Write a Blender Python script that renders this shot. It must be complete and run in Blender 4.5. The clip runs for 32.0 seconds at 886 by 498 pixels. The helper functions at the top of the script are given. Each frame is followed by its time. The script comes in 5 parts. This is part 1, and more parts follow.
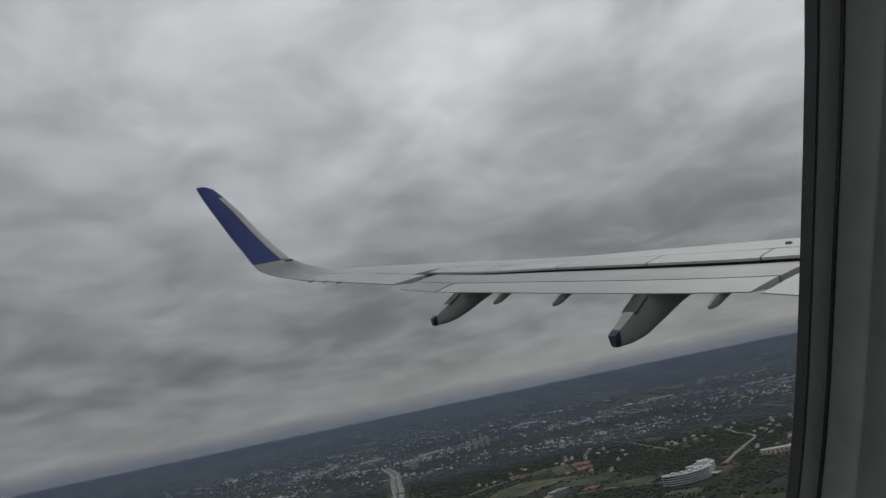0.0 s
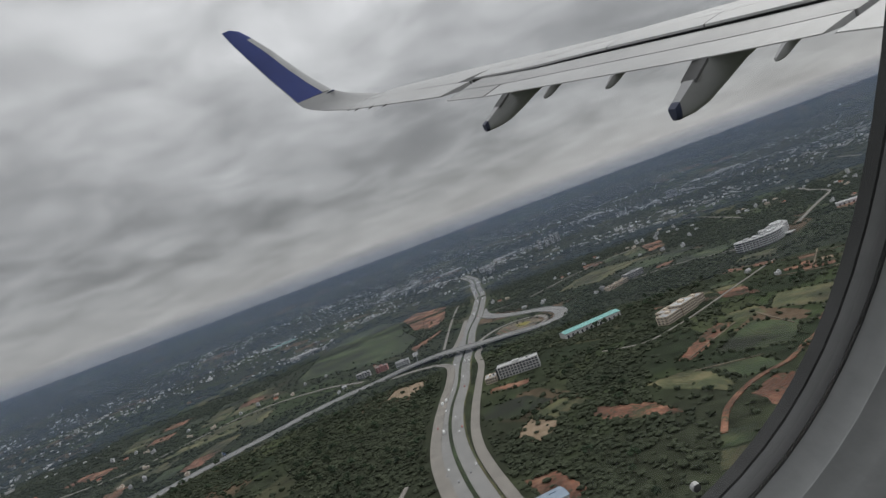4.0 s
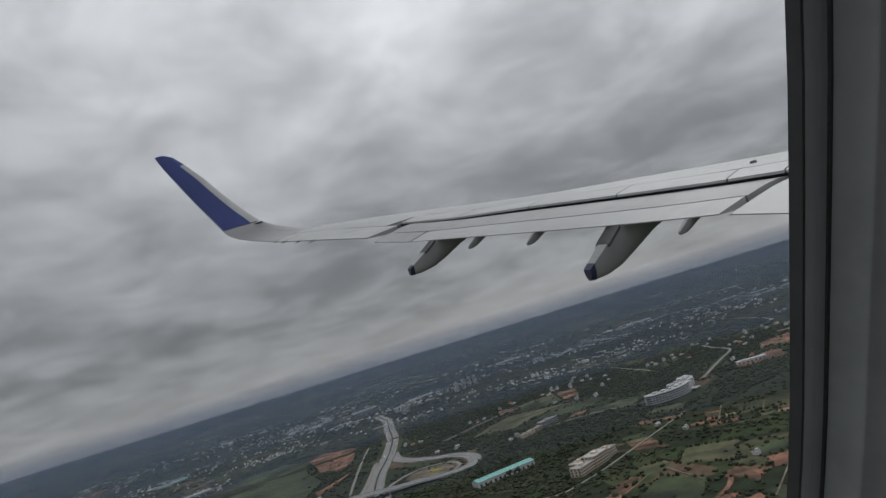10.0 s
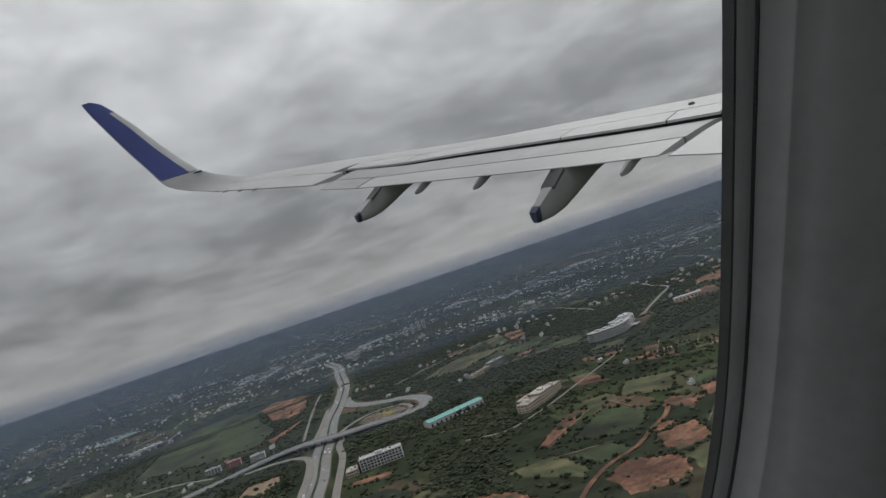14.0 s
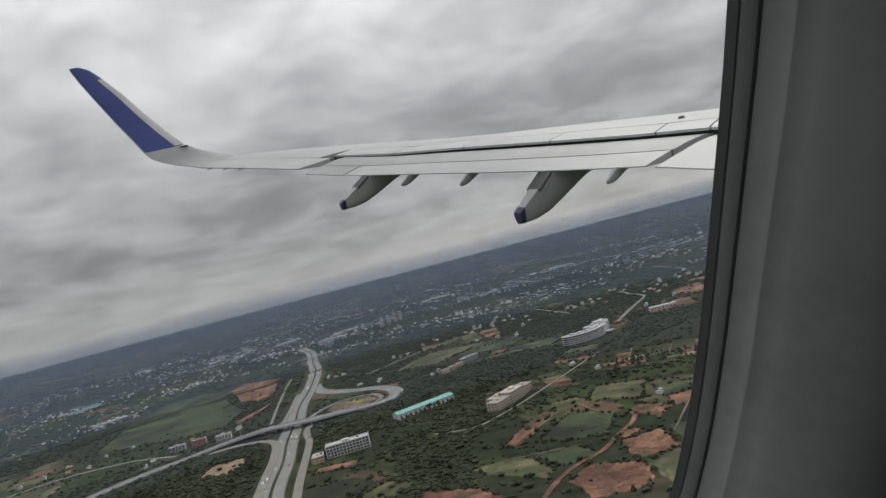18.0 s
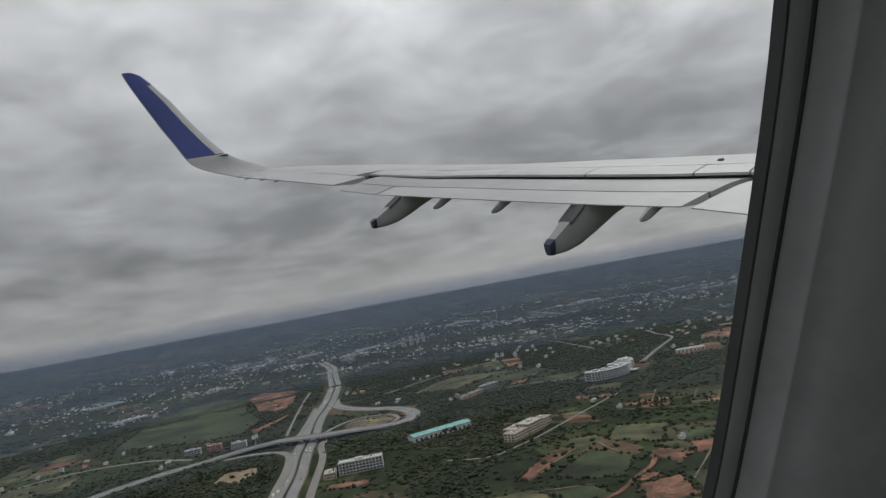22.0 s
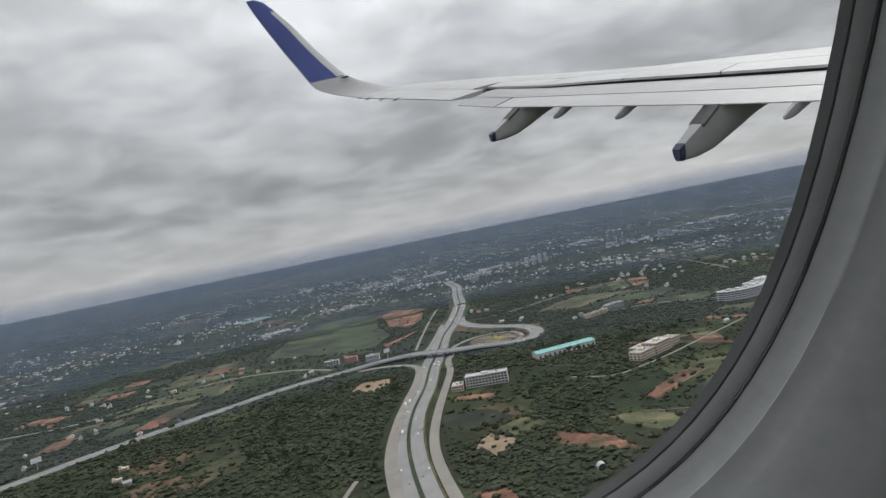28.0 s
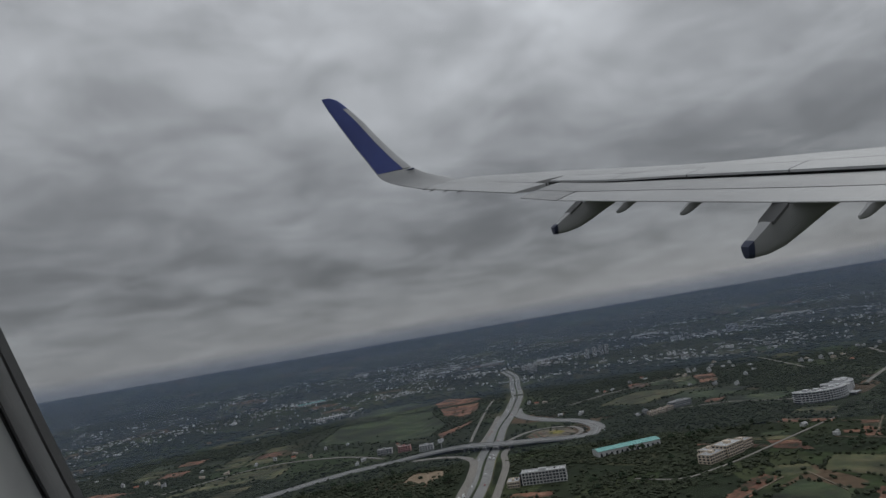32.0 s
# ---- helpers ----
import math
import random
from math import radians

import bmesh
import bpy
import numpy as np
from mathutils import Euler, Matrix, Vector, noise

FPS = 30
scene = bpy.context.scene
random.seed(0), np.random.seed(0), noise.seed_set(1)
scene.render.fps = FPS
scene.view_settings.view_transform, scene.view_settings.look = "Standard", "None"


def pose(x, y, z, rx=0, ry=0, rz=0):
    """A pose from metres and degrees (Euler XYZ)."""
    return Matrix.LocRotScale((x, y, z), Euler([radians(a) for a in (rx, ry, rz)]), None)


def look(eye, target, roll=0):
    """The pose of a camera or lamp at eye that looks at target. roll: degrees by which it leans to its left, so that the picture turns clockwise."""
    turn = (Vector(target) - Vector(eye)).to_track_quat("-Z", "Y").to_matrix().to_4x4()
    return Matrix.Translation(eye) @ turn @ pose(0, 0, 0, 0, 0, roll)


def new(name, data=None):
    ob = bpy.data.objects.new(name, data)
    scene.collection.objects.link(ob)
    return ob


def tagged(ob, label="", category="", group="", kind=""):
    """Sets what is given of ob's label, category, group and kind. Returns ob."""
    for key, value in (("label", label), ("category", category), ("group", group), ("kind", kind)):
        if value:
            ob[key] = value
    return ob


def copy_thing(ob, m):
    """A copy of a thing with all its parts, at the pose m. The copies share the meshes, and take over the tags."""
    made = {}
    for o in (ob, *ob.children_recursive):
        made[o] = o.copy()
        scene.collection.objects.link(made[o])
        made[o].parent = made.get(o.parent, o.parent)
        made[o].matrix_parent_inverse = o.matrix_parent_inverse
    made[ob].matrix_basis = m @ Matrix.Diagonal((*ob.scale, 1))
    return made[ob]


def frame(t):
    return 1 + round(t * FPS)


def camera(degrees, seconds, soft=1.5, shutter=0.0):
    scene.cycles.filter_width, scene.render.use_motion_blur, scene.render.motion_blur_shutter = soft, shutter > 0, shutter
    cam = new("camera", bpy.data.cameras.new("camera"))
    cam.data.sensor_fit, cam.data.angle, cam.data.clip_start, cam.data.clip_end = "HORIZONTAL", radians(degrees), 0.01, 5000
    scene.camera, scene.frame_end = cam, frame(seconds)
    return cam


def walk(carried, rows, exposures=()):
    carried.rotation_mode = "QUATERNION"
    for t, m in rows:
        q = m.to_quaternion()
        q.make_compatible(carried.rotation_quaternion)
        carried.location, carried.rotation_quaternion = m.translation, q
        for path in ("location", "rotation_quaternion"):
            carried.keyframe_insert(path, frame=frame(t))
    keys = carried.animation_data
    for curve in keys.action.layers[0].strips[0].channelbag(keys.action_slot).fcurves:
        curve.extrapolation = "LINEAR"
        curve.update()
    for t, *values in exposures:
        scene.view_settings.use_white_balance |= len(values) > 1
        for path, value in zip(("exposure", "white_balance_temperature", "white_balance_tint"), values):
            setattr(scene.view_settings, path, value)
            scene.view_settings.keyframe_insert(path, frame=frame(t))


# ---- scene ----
# The eye is carried in the cabin of an airliner: its rows are in the aircraft's own axes
# (x ahead, y out over the left wing, z up, from the middle of the cabin window).
ALTITUDE = 221.0
UP = Vector((0.1055, 0.2069, 0.9726)).normalized()
BANK, CLIMB = radians(-1.15), radians(1.1)
AIRCRAFT = Matrix.Translation((0, 0, ALTITUDE)) @ Matrix.Rotation(CLIMB, 4, "Y") @ Matrix.Rotation(BANK, 4, "X") @ UP.rotation_difference(Vector((0, 0, 1))).to_matrix().to_4x4()
cam = camera(68.5, 32.0, soft=1.3)


def eye_row(x, y, z, yaw, pitch, roll):
    a, b = radians(yaw), radians(pitch)
    ahead = Vector((-math.sin(a) * math.cos(b), math.cos(a) * math.cos(b), math.sin(b)))
    return AIRCRAFT @ look((x, y, z), Vector((x, y, z)) + ahead, roll)


# seconds, x, y, z, yaw, pitch, roll
PATH = [
    (0, -0.028, -0.125, 0.009, -20.05, 0.94, -12.79),
    (0.5, -0.031, -0.123, 0.020, -19.57, -2.04, -11.12),
    (1, -0.042, -0.120, -0.006, -16.92, -1.46, -18.77),
    (1.5, -0.041, -0.119, -0.011, -18.31, 0.23, -15.55),
    (2, -0.035, -0.115, -0.018, -18.73, -0.90, -18.68),
    (2.5, -0.021, -0.115, -0.003, -22.12, -3.97, -19.76),
    (3, -0.031, -0.107, -0.029, -15.91, -7.64, -19.00),
    (3.5, -0.013, -0.090, -0.050, -10.13, -12.89, -23.45),
    (5.5, -0.013, -0.110, -0.002, -14.74, -14.31, -23.55),
    (6, -0.002, -0.108, -0.001, -20.13, -16.38, -23.05),
    (6.5, -0.015, -0.116, -0.008, -21.41, -13.33, -22.98),
    (7, -0.016, -0.115, -0.012, -22.28, -11.96, -22.51),
    (7.5, -0.008, -0.113, 0.002, -21.84, -10.29, -22.87),
    (8, -0.010, -0.110, 0.015, -23.36, -9.07, -21.24),
    (8.5, -0.012, -0.112, 0.025, -23.44, -7.12, -19.25),
    (9, -0.007, -0.109, 0.028, -22.21, -5.35, -18.19),
    (9.5, -0.005, -0.106, 0.033, -20.98, -4.33, -17.84),
    (10, -0.009, -0.110, 0.035, -21.06, -4.26, -17.99),
    (10.5, -0.010, -0.114, 0.033, -25.25, -6.96, -17.46),
    (11, -0.015, -0.114, 0.025, -23.98, -6.16, -19.23),
    (11.5, -0.016, -0.114, 0.025, -23.26, -5.65, -17.76),
    (12, -0.012, -0.115, 0.041, -25.06, -6.20, -15.95),
    (12.5, -0.028, -0.120, 0.022, -23.22, -4.23, -15.30),
    (13, -0.027, -0.128, 0.018, -26.65, -8.46, -16.01),
    (13.5, -0.025, -0.126, 0.033, -24.87, -10.28, -16.82),
    (14, -0.027, -0.125, 0.034, -24.03, -10.25, -18.97),
    (14.5, -0.020, -0.124, 0.044, -26.91, -11.28, -17.50),
    (15, -0.026, -0.127, 0.032, -27.61, -11.42, -17.39),
    (15.5, -0.028, -0.126, 0.027, -29.11, -10.95, -16.21),
    (17.5, -0.041, -0.132, 0.027, -25.24, -11.33, -15.50),
    (18, -0.038, -0.134, 0.043, -25.45, -11.22, -14.48),
    (18.5, -0.036, -0.137, 0.047, -26.81, -11.46, -13.59),
    (19, -0.042, -0.137, 0.029, -27.89, -10.68, -11.81),
    (19.5, -0.041, -0.137, 0.035, -29.25, -10.12, -10.19),
    (20, -0.033, -0.131, 0.039, -28.02, -9.73, -11.70),
    (20.5, -0.032, -0.130, 0.038, -27.34, -8.98, -13.28),
    (21, -0.032, -0.128, 0.025, -25.43, -9.69, -13.29),
    (21.5, -0.030, -0.124, 0.021, -23.42, -8.56, -12.59),
    (22, -0.016, -0.119, 0.047, -23.41, -8.61, -10.60),
    (22.5, -0.002, -0.113, 0.069, -25.17, -7.22, -7.67),
    (23, -0.023, -0.114, 0.011, -19.09, -3.69, -11.58),
    (23.5, -0.024, -0.114, 0.006, -19.86, -5.28, -9.92),
    (24, -0.034, -0.112, -0.013, -15.40, -6.85, -12.14),
    (24.5, -0.021, -0.108, -0.000, -15.21, -6.82, -9.07),
    (26.5, -0.030, -0.125, -0.014, -9.05, -4.08, -16.79),
    (27, -0.039, -0.119, -0.027, -6.30, -12.60, -13.37),
    (27.5, -0.027, -0.116, -0.032, -8.67, -13.62, -11.55),
    (28, -0.013, -0.111, -0.050, -11.29, -13.19, -14.08),
    (28.5, -0.024, -0.126, -0.043, -11.30, -7.34, -12.35),
    (29, -0.025, -0.138, -0.010, -11.88, -5.82, -12.90),
    (29.5, -0.021, -0.129, 0.039, -11.64, -5.10, -13.03),
    (30, -0.044, -0.145, 0.017, -11.19, -4.19, -12.22),
    (30.5, -0.049, -0.140, 0.008, -11.88, -3.95, -13.77),
    (31, -0.047, -0.141, 0.006, -11.44, -2.88, -13.50),
    (31.5, -0.040, -0.142, 0.007, -9.17, -2.28, -12.47),
    (32, -0.045, -0.143, 0.010, -8.05, -4.54, -13.13),
]

# seconds, stops, kelvin, tint
EXPOSURES = [(0, -0.36, 6450, 10), (1, -0.52, 6450, 10), (2, -0.5, 6420, 10), (3, -0.04, 6480, 10), (3.5, 0.13, 6500, 10), (6, 0.43, 6540, 10), (7, 0.28, 6500, 10), (8, 0.1, 6430, 10), (9, 0, 6380, 10), (10, -0.08, 6330, 10), (12, -0.2, 6390, 10), (13, -0.12, 6440, 10), (14, 0.06, 6480, 10), (15, 0.36, 6550, 10), (16, 0.4, 6600, 10), (18, 0.36, 6580, 10), (19, 0.36, 6680, 10), (20, 0.27, 6620, 10), (21, 0.22, 6580, 10), (22, 0.08, 6480, 10), (23, -0.36, 6350, 10), (24.5, -0.2, 6380, 10), (27, 0.04, 6420, 10), (28, 0.66, 6450, 10), (29, -0.05, 6380, 10), (30, -0.25, 6330, 10), (31, -0.46, 6260, 10), (32, -0.4, 6260, 10)]
walk(cam, [(t, eye_row(*row)) for t, *row in PATH], EXPOSURES)

# ---- light ----
SUN_UP, SUN_ROUND = 46.0, 54.0
world = bpy.data.worlds.new("overcast")
scene.world = world
world.use_nodes = True
wn, wl = world.node_tree.nodes, world.node_tree.links
wn.clear()


def wnode(kind, **settings):
    n = wn.new(kind)
    for key, value in settings.items():
        n.inputs[key].default_value = value
    return n


def wmath(op, a, b=None):
    n = wn.new("ShaderNodeMath")
    n.operation = op
    n.inputs[2].default_value = 1.0
    for i, v in enumerate((a, b)):
        if v is None:
            continue
        if isinstance(v, (int, float)):
            n.inputs[i].default_value = v
        else:
            wl.new(v, n.inputs[i])
    return n.outputs[0]


coord = wn.new("ShaderNodeTexCoord")
split = wn.new("ShaderNodeSeparateXYZ")
wl.new(coord.outputs["Generated"], split.inputs[0])
lift = wmath("ADD", wmath("MAXIMUM", split.outputs[2], 0.0), 0.21)
flat = wn.new("ShaderNodeCombineXYZ")
wl.new(wmath("DIVIDE", split.outputs[0], lift), flat.inputs[0])
wl.new(wmath("DIVIDE", split.outputs[1], lift), flat.inputs[1])
big = wnode("ShaderNodeTexNoise", Scale=0.72, Detail=4.0, Roughness=0.5, Distortion=0.25)
fine = wnode("ShaderNodeTexNoise", Scale=2.7, Detail=9.0, Roughness=0.57, Distortion=0.3)
wl.new(flat.outputs[0], big.inputs["Vector"])
wl.new(flat.outputs[0], fine.inputs["Vector"])
mixed = wmath("ADD", wmath("MULTIPLY", big.outputs["Fac"], 0.50), wmath("MULTIPLY", fine.outputs["Fac"], 0.50))
shade = wn.new("ShaderNodeValToRGB")
# the layers blur into one another towards the horizon
calm = wmath("MINIMUM", wmath("ADD", wmath("MULTIPLY", wmath("MAXIMUM", split.outputs[2], 0.0), 7.0), 0.3), 1.0)
wl.new(wmath("ADD", wmath("MULTIPLY", wmath("SUBTRACT", mixed, 0.49), calm), 0.49), shade.inputs[0])
for at, c in ((0.37, 0.29), (0.44, 0.35), (0.49, 0.42), (0.54, 0.49), (0.62, 0.61)):
    el = shade.color_ramp.elements.new(at)
    el.color = (c * 1.0, c, c * 1.02, 1)
shade.color_ramp.elements.remove(shade.color_ramp.elements[0])
shade.color_ramp.elements.remove(shade.color_ramp.elements[-1])
sky = wn.new("ShaderNodeTexSky")
sky.sky_type = "NISHITA"
sky.sun_disc = False
sky.sun_elevation, sky.sun_rotation = radians(SUN_UP), radians(SUN_ROUND)
back_sky, back_cloud, sum_up, out = wn.new("ShaderNodeBackground"), wn.new("ShaderNodeBackground"), wn.new("ShaderNodeMixShader"), wn.new("ShaderNodeOutputWorld")
wl.new(sky.outputs[0], back_sky.inputs[0])
back_sky.inputs[1].default_value = 0.06
wl.new(shade.outputs[0], back_cloud.inputs[0])
grade = wn.new("ShaderNodeValToRGB")
grade.color_ramp.interpolation = "B_SPLINE"
for at, c in ((0.0, 0.50), (0.035, 0.48), (0.10, 0.385), (0.20, 0.46), (0.34, 0.72), (0.5, 0.96), (0.9, 0.95)):
    el = grade.color_ramp.elements.new(at)
    el.color = (c, c, c, 1)
grade.color_ramp.elements.remove(grade.color_ramp.elements[0])
grade.color_ramp.elements.remove(grade.color_ramp.elements[-1])
wl.new(wmath("MAXIMUM", split.outputs[2], 0.0), grade.inputs[0])
# the cloud is brighter round the hidden sun
sunward = wn.new("ShaderNodeVectorMath")
sunward.operation = "DOT_PRODUCT"
sunward.inputs[1].default_value = (math.sin(radians(SUN_ROUND)) * math.cos(radians(SUN_UP)), math.cos(radians(SUN_ROUND)) * math.cos(radians(SUN_UP)), math.sin(radians(SUN_UP)))
wl.new(coord.outputs["Generated"], sunward.inputs[0])
glow = wmath("POWER", wmath("MAXIMUM", sunward.outputs["Value"], 0.0), 3.0)
wl.new(wmath("MULTIPLY", wmath("MULTIPLY", grade.outputs[0], 1.68), wmath("MULTIPLY_ADD", glow, 0.38)), back_cloud.inputs[1])
sum_up.inputs[0].default_value = 0.94
wl.new(back_sky.outputs[0], sum_up.inputs[1])
wl.new(back_cloud.outputs[0], sum_up.inputs[2])
wl.new(sum_up.outputs[0], out.inputs[0])

sun = new("sun", bpy.data.lights.new("sun", "SUN"))
sun.data.energy, sun.data.angle, sun.data.color = 0.7, radians(25), (1.0, 0.97, 0.92)
sun.rotation_euler = (radians(90 - SUN_UP), 0, radians(180 - SUN_ROUND))


# ---- materials ----
def surface(name, stops, size=1.0, rough=0.7, bump=0.0, metal=0.0, vary=0.0, island=False, spec=0.5, fine_amount=0.35, coat=0.0, patchy=0.0):
    """Two scales of noise over a ramp of colours; size is the larger scale in metres."""
    m = bpy.data.materials.new(name)
    m.use_nodes = True
    n, k = m.node_tree.nodes, m.node_tree.links
    b = n["Principled BSDF"]
    tc = n.new("ShaderNodeTexCoord")
    one, two = n.new("ShaderNodeTexNoise"), n.new("ShaderNodeTexNoise")
    one.inputs["Scale"].default_value, two.inputs["Scale"].default_value = 1 / size, 9 / size
    one.inputs["Detail"].default_value, two.inputs["Detail"].default_value = 4, 6
    for o in (one, two):
        k.new(tc.outputs["Object"], o.inputs["Vector"])
    mix = n.new("ShaderNodeMix")
    mix.inputs[0].default_value = fine_amount
    k.new(one.outputs["Fac"], mix.inputs[2])
    k.new(two.outputs["Fac"], mix.inputs[3])
    ramp = n.new("ShaderNodeValToRGB")
    k.new(mix.outputs[0], ramp.inputs[0])
    els = ramp.color_ramp.elements
    while len(els) > 1:
        els.remove(els[-1])
    for i, c in enumerate(stops):
        low = 0.43 if patchy else 0.36
        at = low + (1 - 2 * low) * i / max(1, len(stops) - 1)
        el = els[0] if i == 0 else els.new(at)
        el.position, el.color = at, (*c, 1)
    colour = ramp.outputs[0]
    if patchy:
        wide = n.new("ShaderNodeTexNoise")
        wide.inputs["Scale"].default_value, wide.inputs["Detail"].default_value, wide.inputs["Roughness"].default_value = 0.4 / size, 9, 0.68
        k.new(tc.outputs["Object"], wide.inputs["Vector"])
        depth = n.new("ShaderNodeMapRange")
        depth.inputs["From Min"].default_value, depth.inputs["From Max"].default_value = 0.41, 0.59
        depth.inputs["To Min"].default_value, depth.inputs["To Max"].default_value = 1 - patchy, 1 + patchy
        k.new(wide.outputs["Fac"], depth.inputs["Value"])
        tone = n.new("ShaderNodeHueSaturation")
        k.new(colour, tone.inputs["Color"])
        k.new(depth.outputs[0], tone.inputs["Value"])
        colour = tone.outputs[0]
    if vary:
        if island:
            src = n.new("ShaderNodeNewGeometry").outputs["Random Per Island"]
        else:
            src = n.new("ShaderNodeObjectInfo").outputs["Random"]
        scale = n.new("ShaderNodeMapRange")
        scale.inputs["To Min"].default_value, scale.inputs["To Max"].default_value = 1 - vary, 1 + vary
        k.new(src, scale.inputs["Value"])
        hsv = n.new("ShaderNodeHueSaturation")
        k.new(colour, hsv.inputs["Color"])
        k.new(scale.outputs[0], hsv.inputs["Value"])
        colour = hsv.outputs[0]
    k.new(colour, b.inputs["Base Color"])
    b.inputs["Roughness"].default_value, b.inputs["Metallic"].default_value = rough, metal
    b.inputs["Specular IOR Level"].default_value = spec
    b.inputs["Coat Weight"].default_value = coat
    if bump:
        bp = n.new("ShaderNodeBump")
        bp.inputs["Strength"].default_value, bp.inputs["Distance"].default_value = bump, size * 0.05
        k.new(two.outputs["Fac"], bp.inputs["Height"])
        k.new(bp.outputs[0], b.inputs["Normal"])
    return m


def grey(v, tint=(1, 1, 1)):
    return tuple(v * c for c in tint)


WING_GREY = surface("wing_paint", [grey(0.38), grey(0.44), grey(0.49)], 1.6, 0.5, 0.02)
WING_LIGHT = surface("panel_paint", [grey(0.41), grey(0.47), grey(0.52)], 1.1, 0.5, 0.02)
FLAP_GREY = surface("flap_paint", [grey(0.35), grey(0.40), grey(0.45)], 0.9, 0.52, 0.03)
# dark grey for fittings, and for shade coloured into gaps and hollows
COVE = surface("gap_shade_and_fittings", [grey(0.06), grey(0.08), grey(0.11)], 0.5, 0.7)
BLUE = surface("blue_paint", [(0.040, 0.062, 0.26), (0.050, 0.078, 0.31), (0.060, 0.090, 0.34)], 1.5, 0.3, coat=0.3)
EDGE_METAL = surface("bare_leading_edge", [grey(0.45), grey(0.52), grey(0.58)], 0.6, 0.3, metal=0.6)
FAIRING = surface("fairing_paint", [grey(0.34), grey(0.40), grey(0.45)], 0.7, 0.4, 0.03)
CAP = surface("dark_blue_cap", [(0.03, 0.035, 0.07), (0.04, 0.05, 0.10)], 0.3, 0.5)
RUBBER = surface("black_rubber", [grey(0.05), grey(0.07)], 0.02, 0.6)
SEAL = surface("grey_seal", [grey(0.25), grey(0.30)], 0.02, 0.6)
PLASTIC = surface("cabin_plastic", [grey(0.42, (0.97, 1, 0.99)), grey(0.47, (0.97, 1, 0.99)), grey(0.50, (0.97, 1, 0.99))], 0.05, 0.55, 0.08)
LINER = surface("cabin_liner", [grey(0.50), grey(0.55), grey(0.58)], 0.08, 0.65, 0.08)
CARPET = surface("cabin_carpet", [(0.02, 0.025, 0.05), (0.03, 0.035, 0.07)], 0.2, 0.9, 0.2)
SKIN = surface("fuselage_paint", [grey(0.68), grey(0.74)], 2.0, 0.3)
WICK = surface("dark_wick", [grey(0.03), grey(0.05)], 0.1, 0.5)

pane_mat = bpy.data.materials.new("window_glass")
pane_mat.use_nodes = True
_n, _k = pane_mat.node_tree.nodes, pane_mat.node_tree.links
_n.remove(_n["Principled BSDF"])
_clear, _gloss, _film = _n.new("ShaderNodeBsdfTransparent"), _n.new("ShaderNodeBsdfGlossy"), _n.new("ShaderNodeBsdfDiffuse")
_mix, _mix2 = _n.new("ShaderNodeMixShader"), _n.new("ShaderNodeMixShader")
_clear.inputs[0].default_value = (0.97, 0.98, 0.98, 1)
_gloss.inputs["Roughness"].default_value = 0.03
_film.inputs[0].default_value = (0.5, 0.5, 0.5, 1)
_mix.inputs[0].default_value, _mix2.inputs[0].default_value = 0.025, 0.045
_k.new(_clear.outputs[0], _mix.inputs[1])
_k.new(_gloss.outputs[0], _mix.inputs[2])
_k.new(_mix.outputs[0], _mix2.inputs[1])
_k.new(_film.outputs[0], _mix2.inputs[2])
_k.new(_mix2.outputs[0], _n["Material Output"].inputs[0])


# ---- building blocks ----
def finish(bm, name, mat, smooth=False):
    bmesh.ops.recalc_face_normals(bm, faces=bm.faces[:])
    me = bpy.data.meshes.new(name)
    bm.to_mesh(me)
    bm.free()
    me.materials.append(mat)
    if smooth:
        me.shade_smooth()
        me.set_sharp_from_angle(angle=radians(38))
    return me


def part(name, bm, mat, parent, label="", smooth=False):
    ob = new(name, finish(bm, name, mat, smooth))
    ob.parent = parent
    if label:
        ob["label"] = label
    return ob


def piece(name, mesh, parent, m=None):
    ob = new(name, mesh)
    ob.parent = parent
    if m is not None:
        ob.matrix_basis = m
    return ob


def thing(name, m, label, category, group="", kind=""):
    ob = new(name)
    ob.empty_display_size = 0.5
    ob.matrix_basis = m
    return tagged(ob, label, category, group, kind)


def box(x0, x1, y0, y1, z0, z1, bm=None, taper=0.0):
    bm = bm or bmesh.new()
    c = []
    for z, t in ((z0, 0.0), (z1, taper)):
        c += [bm.verts.new(p) for p in ((x0 + t, y0 + t, z), (x1 - t, y0 + t, z), (x1 - t, y1 - t, z), (x0 + t, y1 - t, z))]
    for f in ((3, 2, 1, 0), (4, 5, 6, 7), (0, 1, 5, 4), (1, 2, 6, 5), (2, 3, 7, 6), (3, 0, 4, 7)):
        bm.faces.new([c[i] for i in f])
    return bm


def loft(rings, bm=None, caps=True, closed=True):
    bm = bm or bmesh.new()
    vs = [[bm.verts.new(p) for p in ring] for ring in rings]
    n = len(vs[0])
    for a, b in zip(vs, vs[1:]):
        for i in range(n if closed else n - 1):
            j = (i + 1) % n
            bm.faces.new((a[i], a[j], b[j], b[i]))
    if caps and closed:
        bm.faces.new(vs[0][::-1])
        bm.faces.new(vs[-1])
    return bm


def prism(points, z0, z1, bm=None):
    bm = bm or bmesh.new()
    low, high = [bm.verts.new((x, y, z0)) for x, y in points], [bm.verts.new((x, y, z1)) for x, y in points]
    bm.faces.new(high)
    bm.faces.new(low[::-1])
    for i in range(len(points)):
        j = (i + 1) % len(points)
        bm.faces.new((low[i], low[j], high[j], high[i]))
    return bm


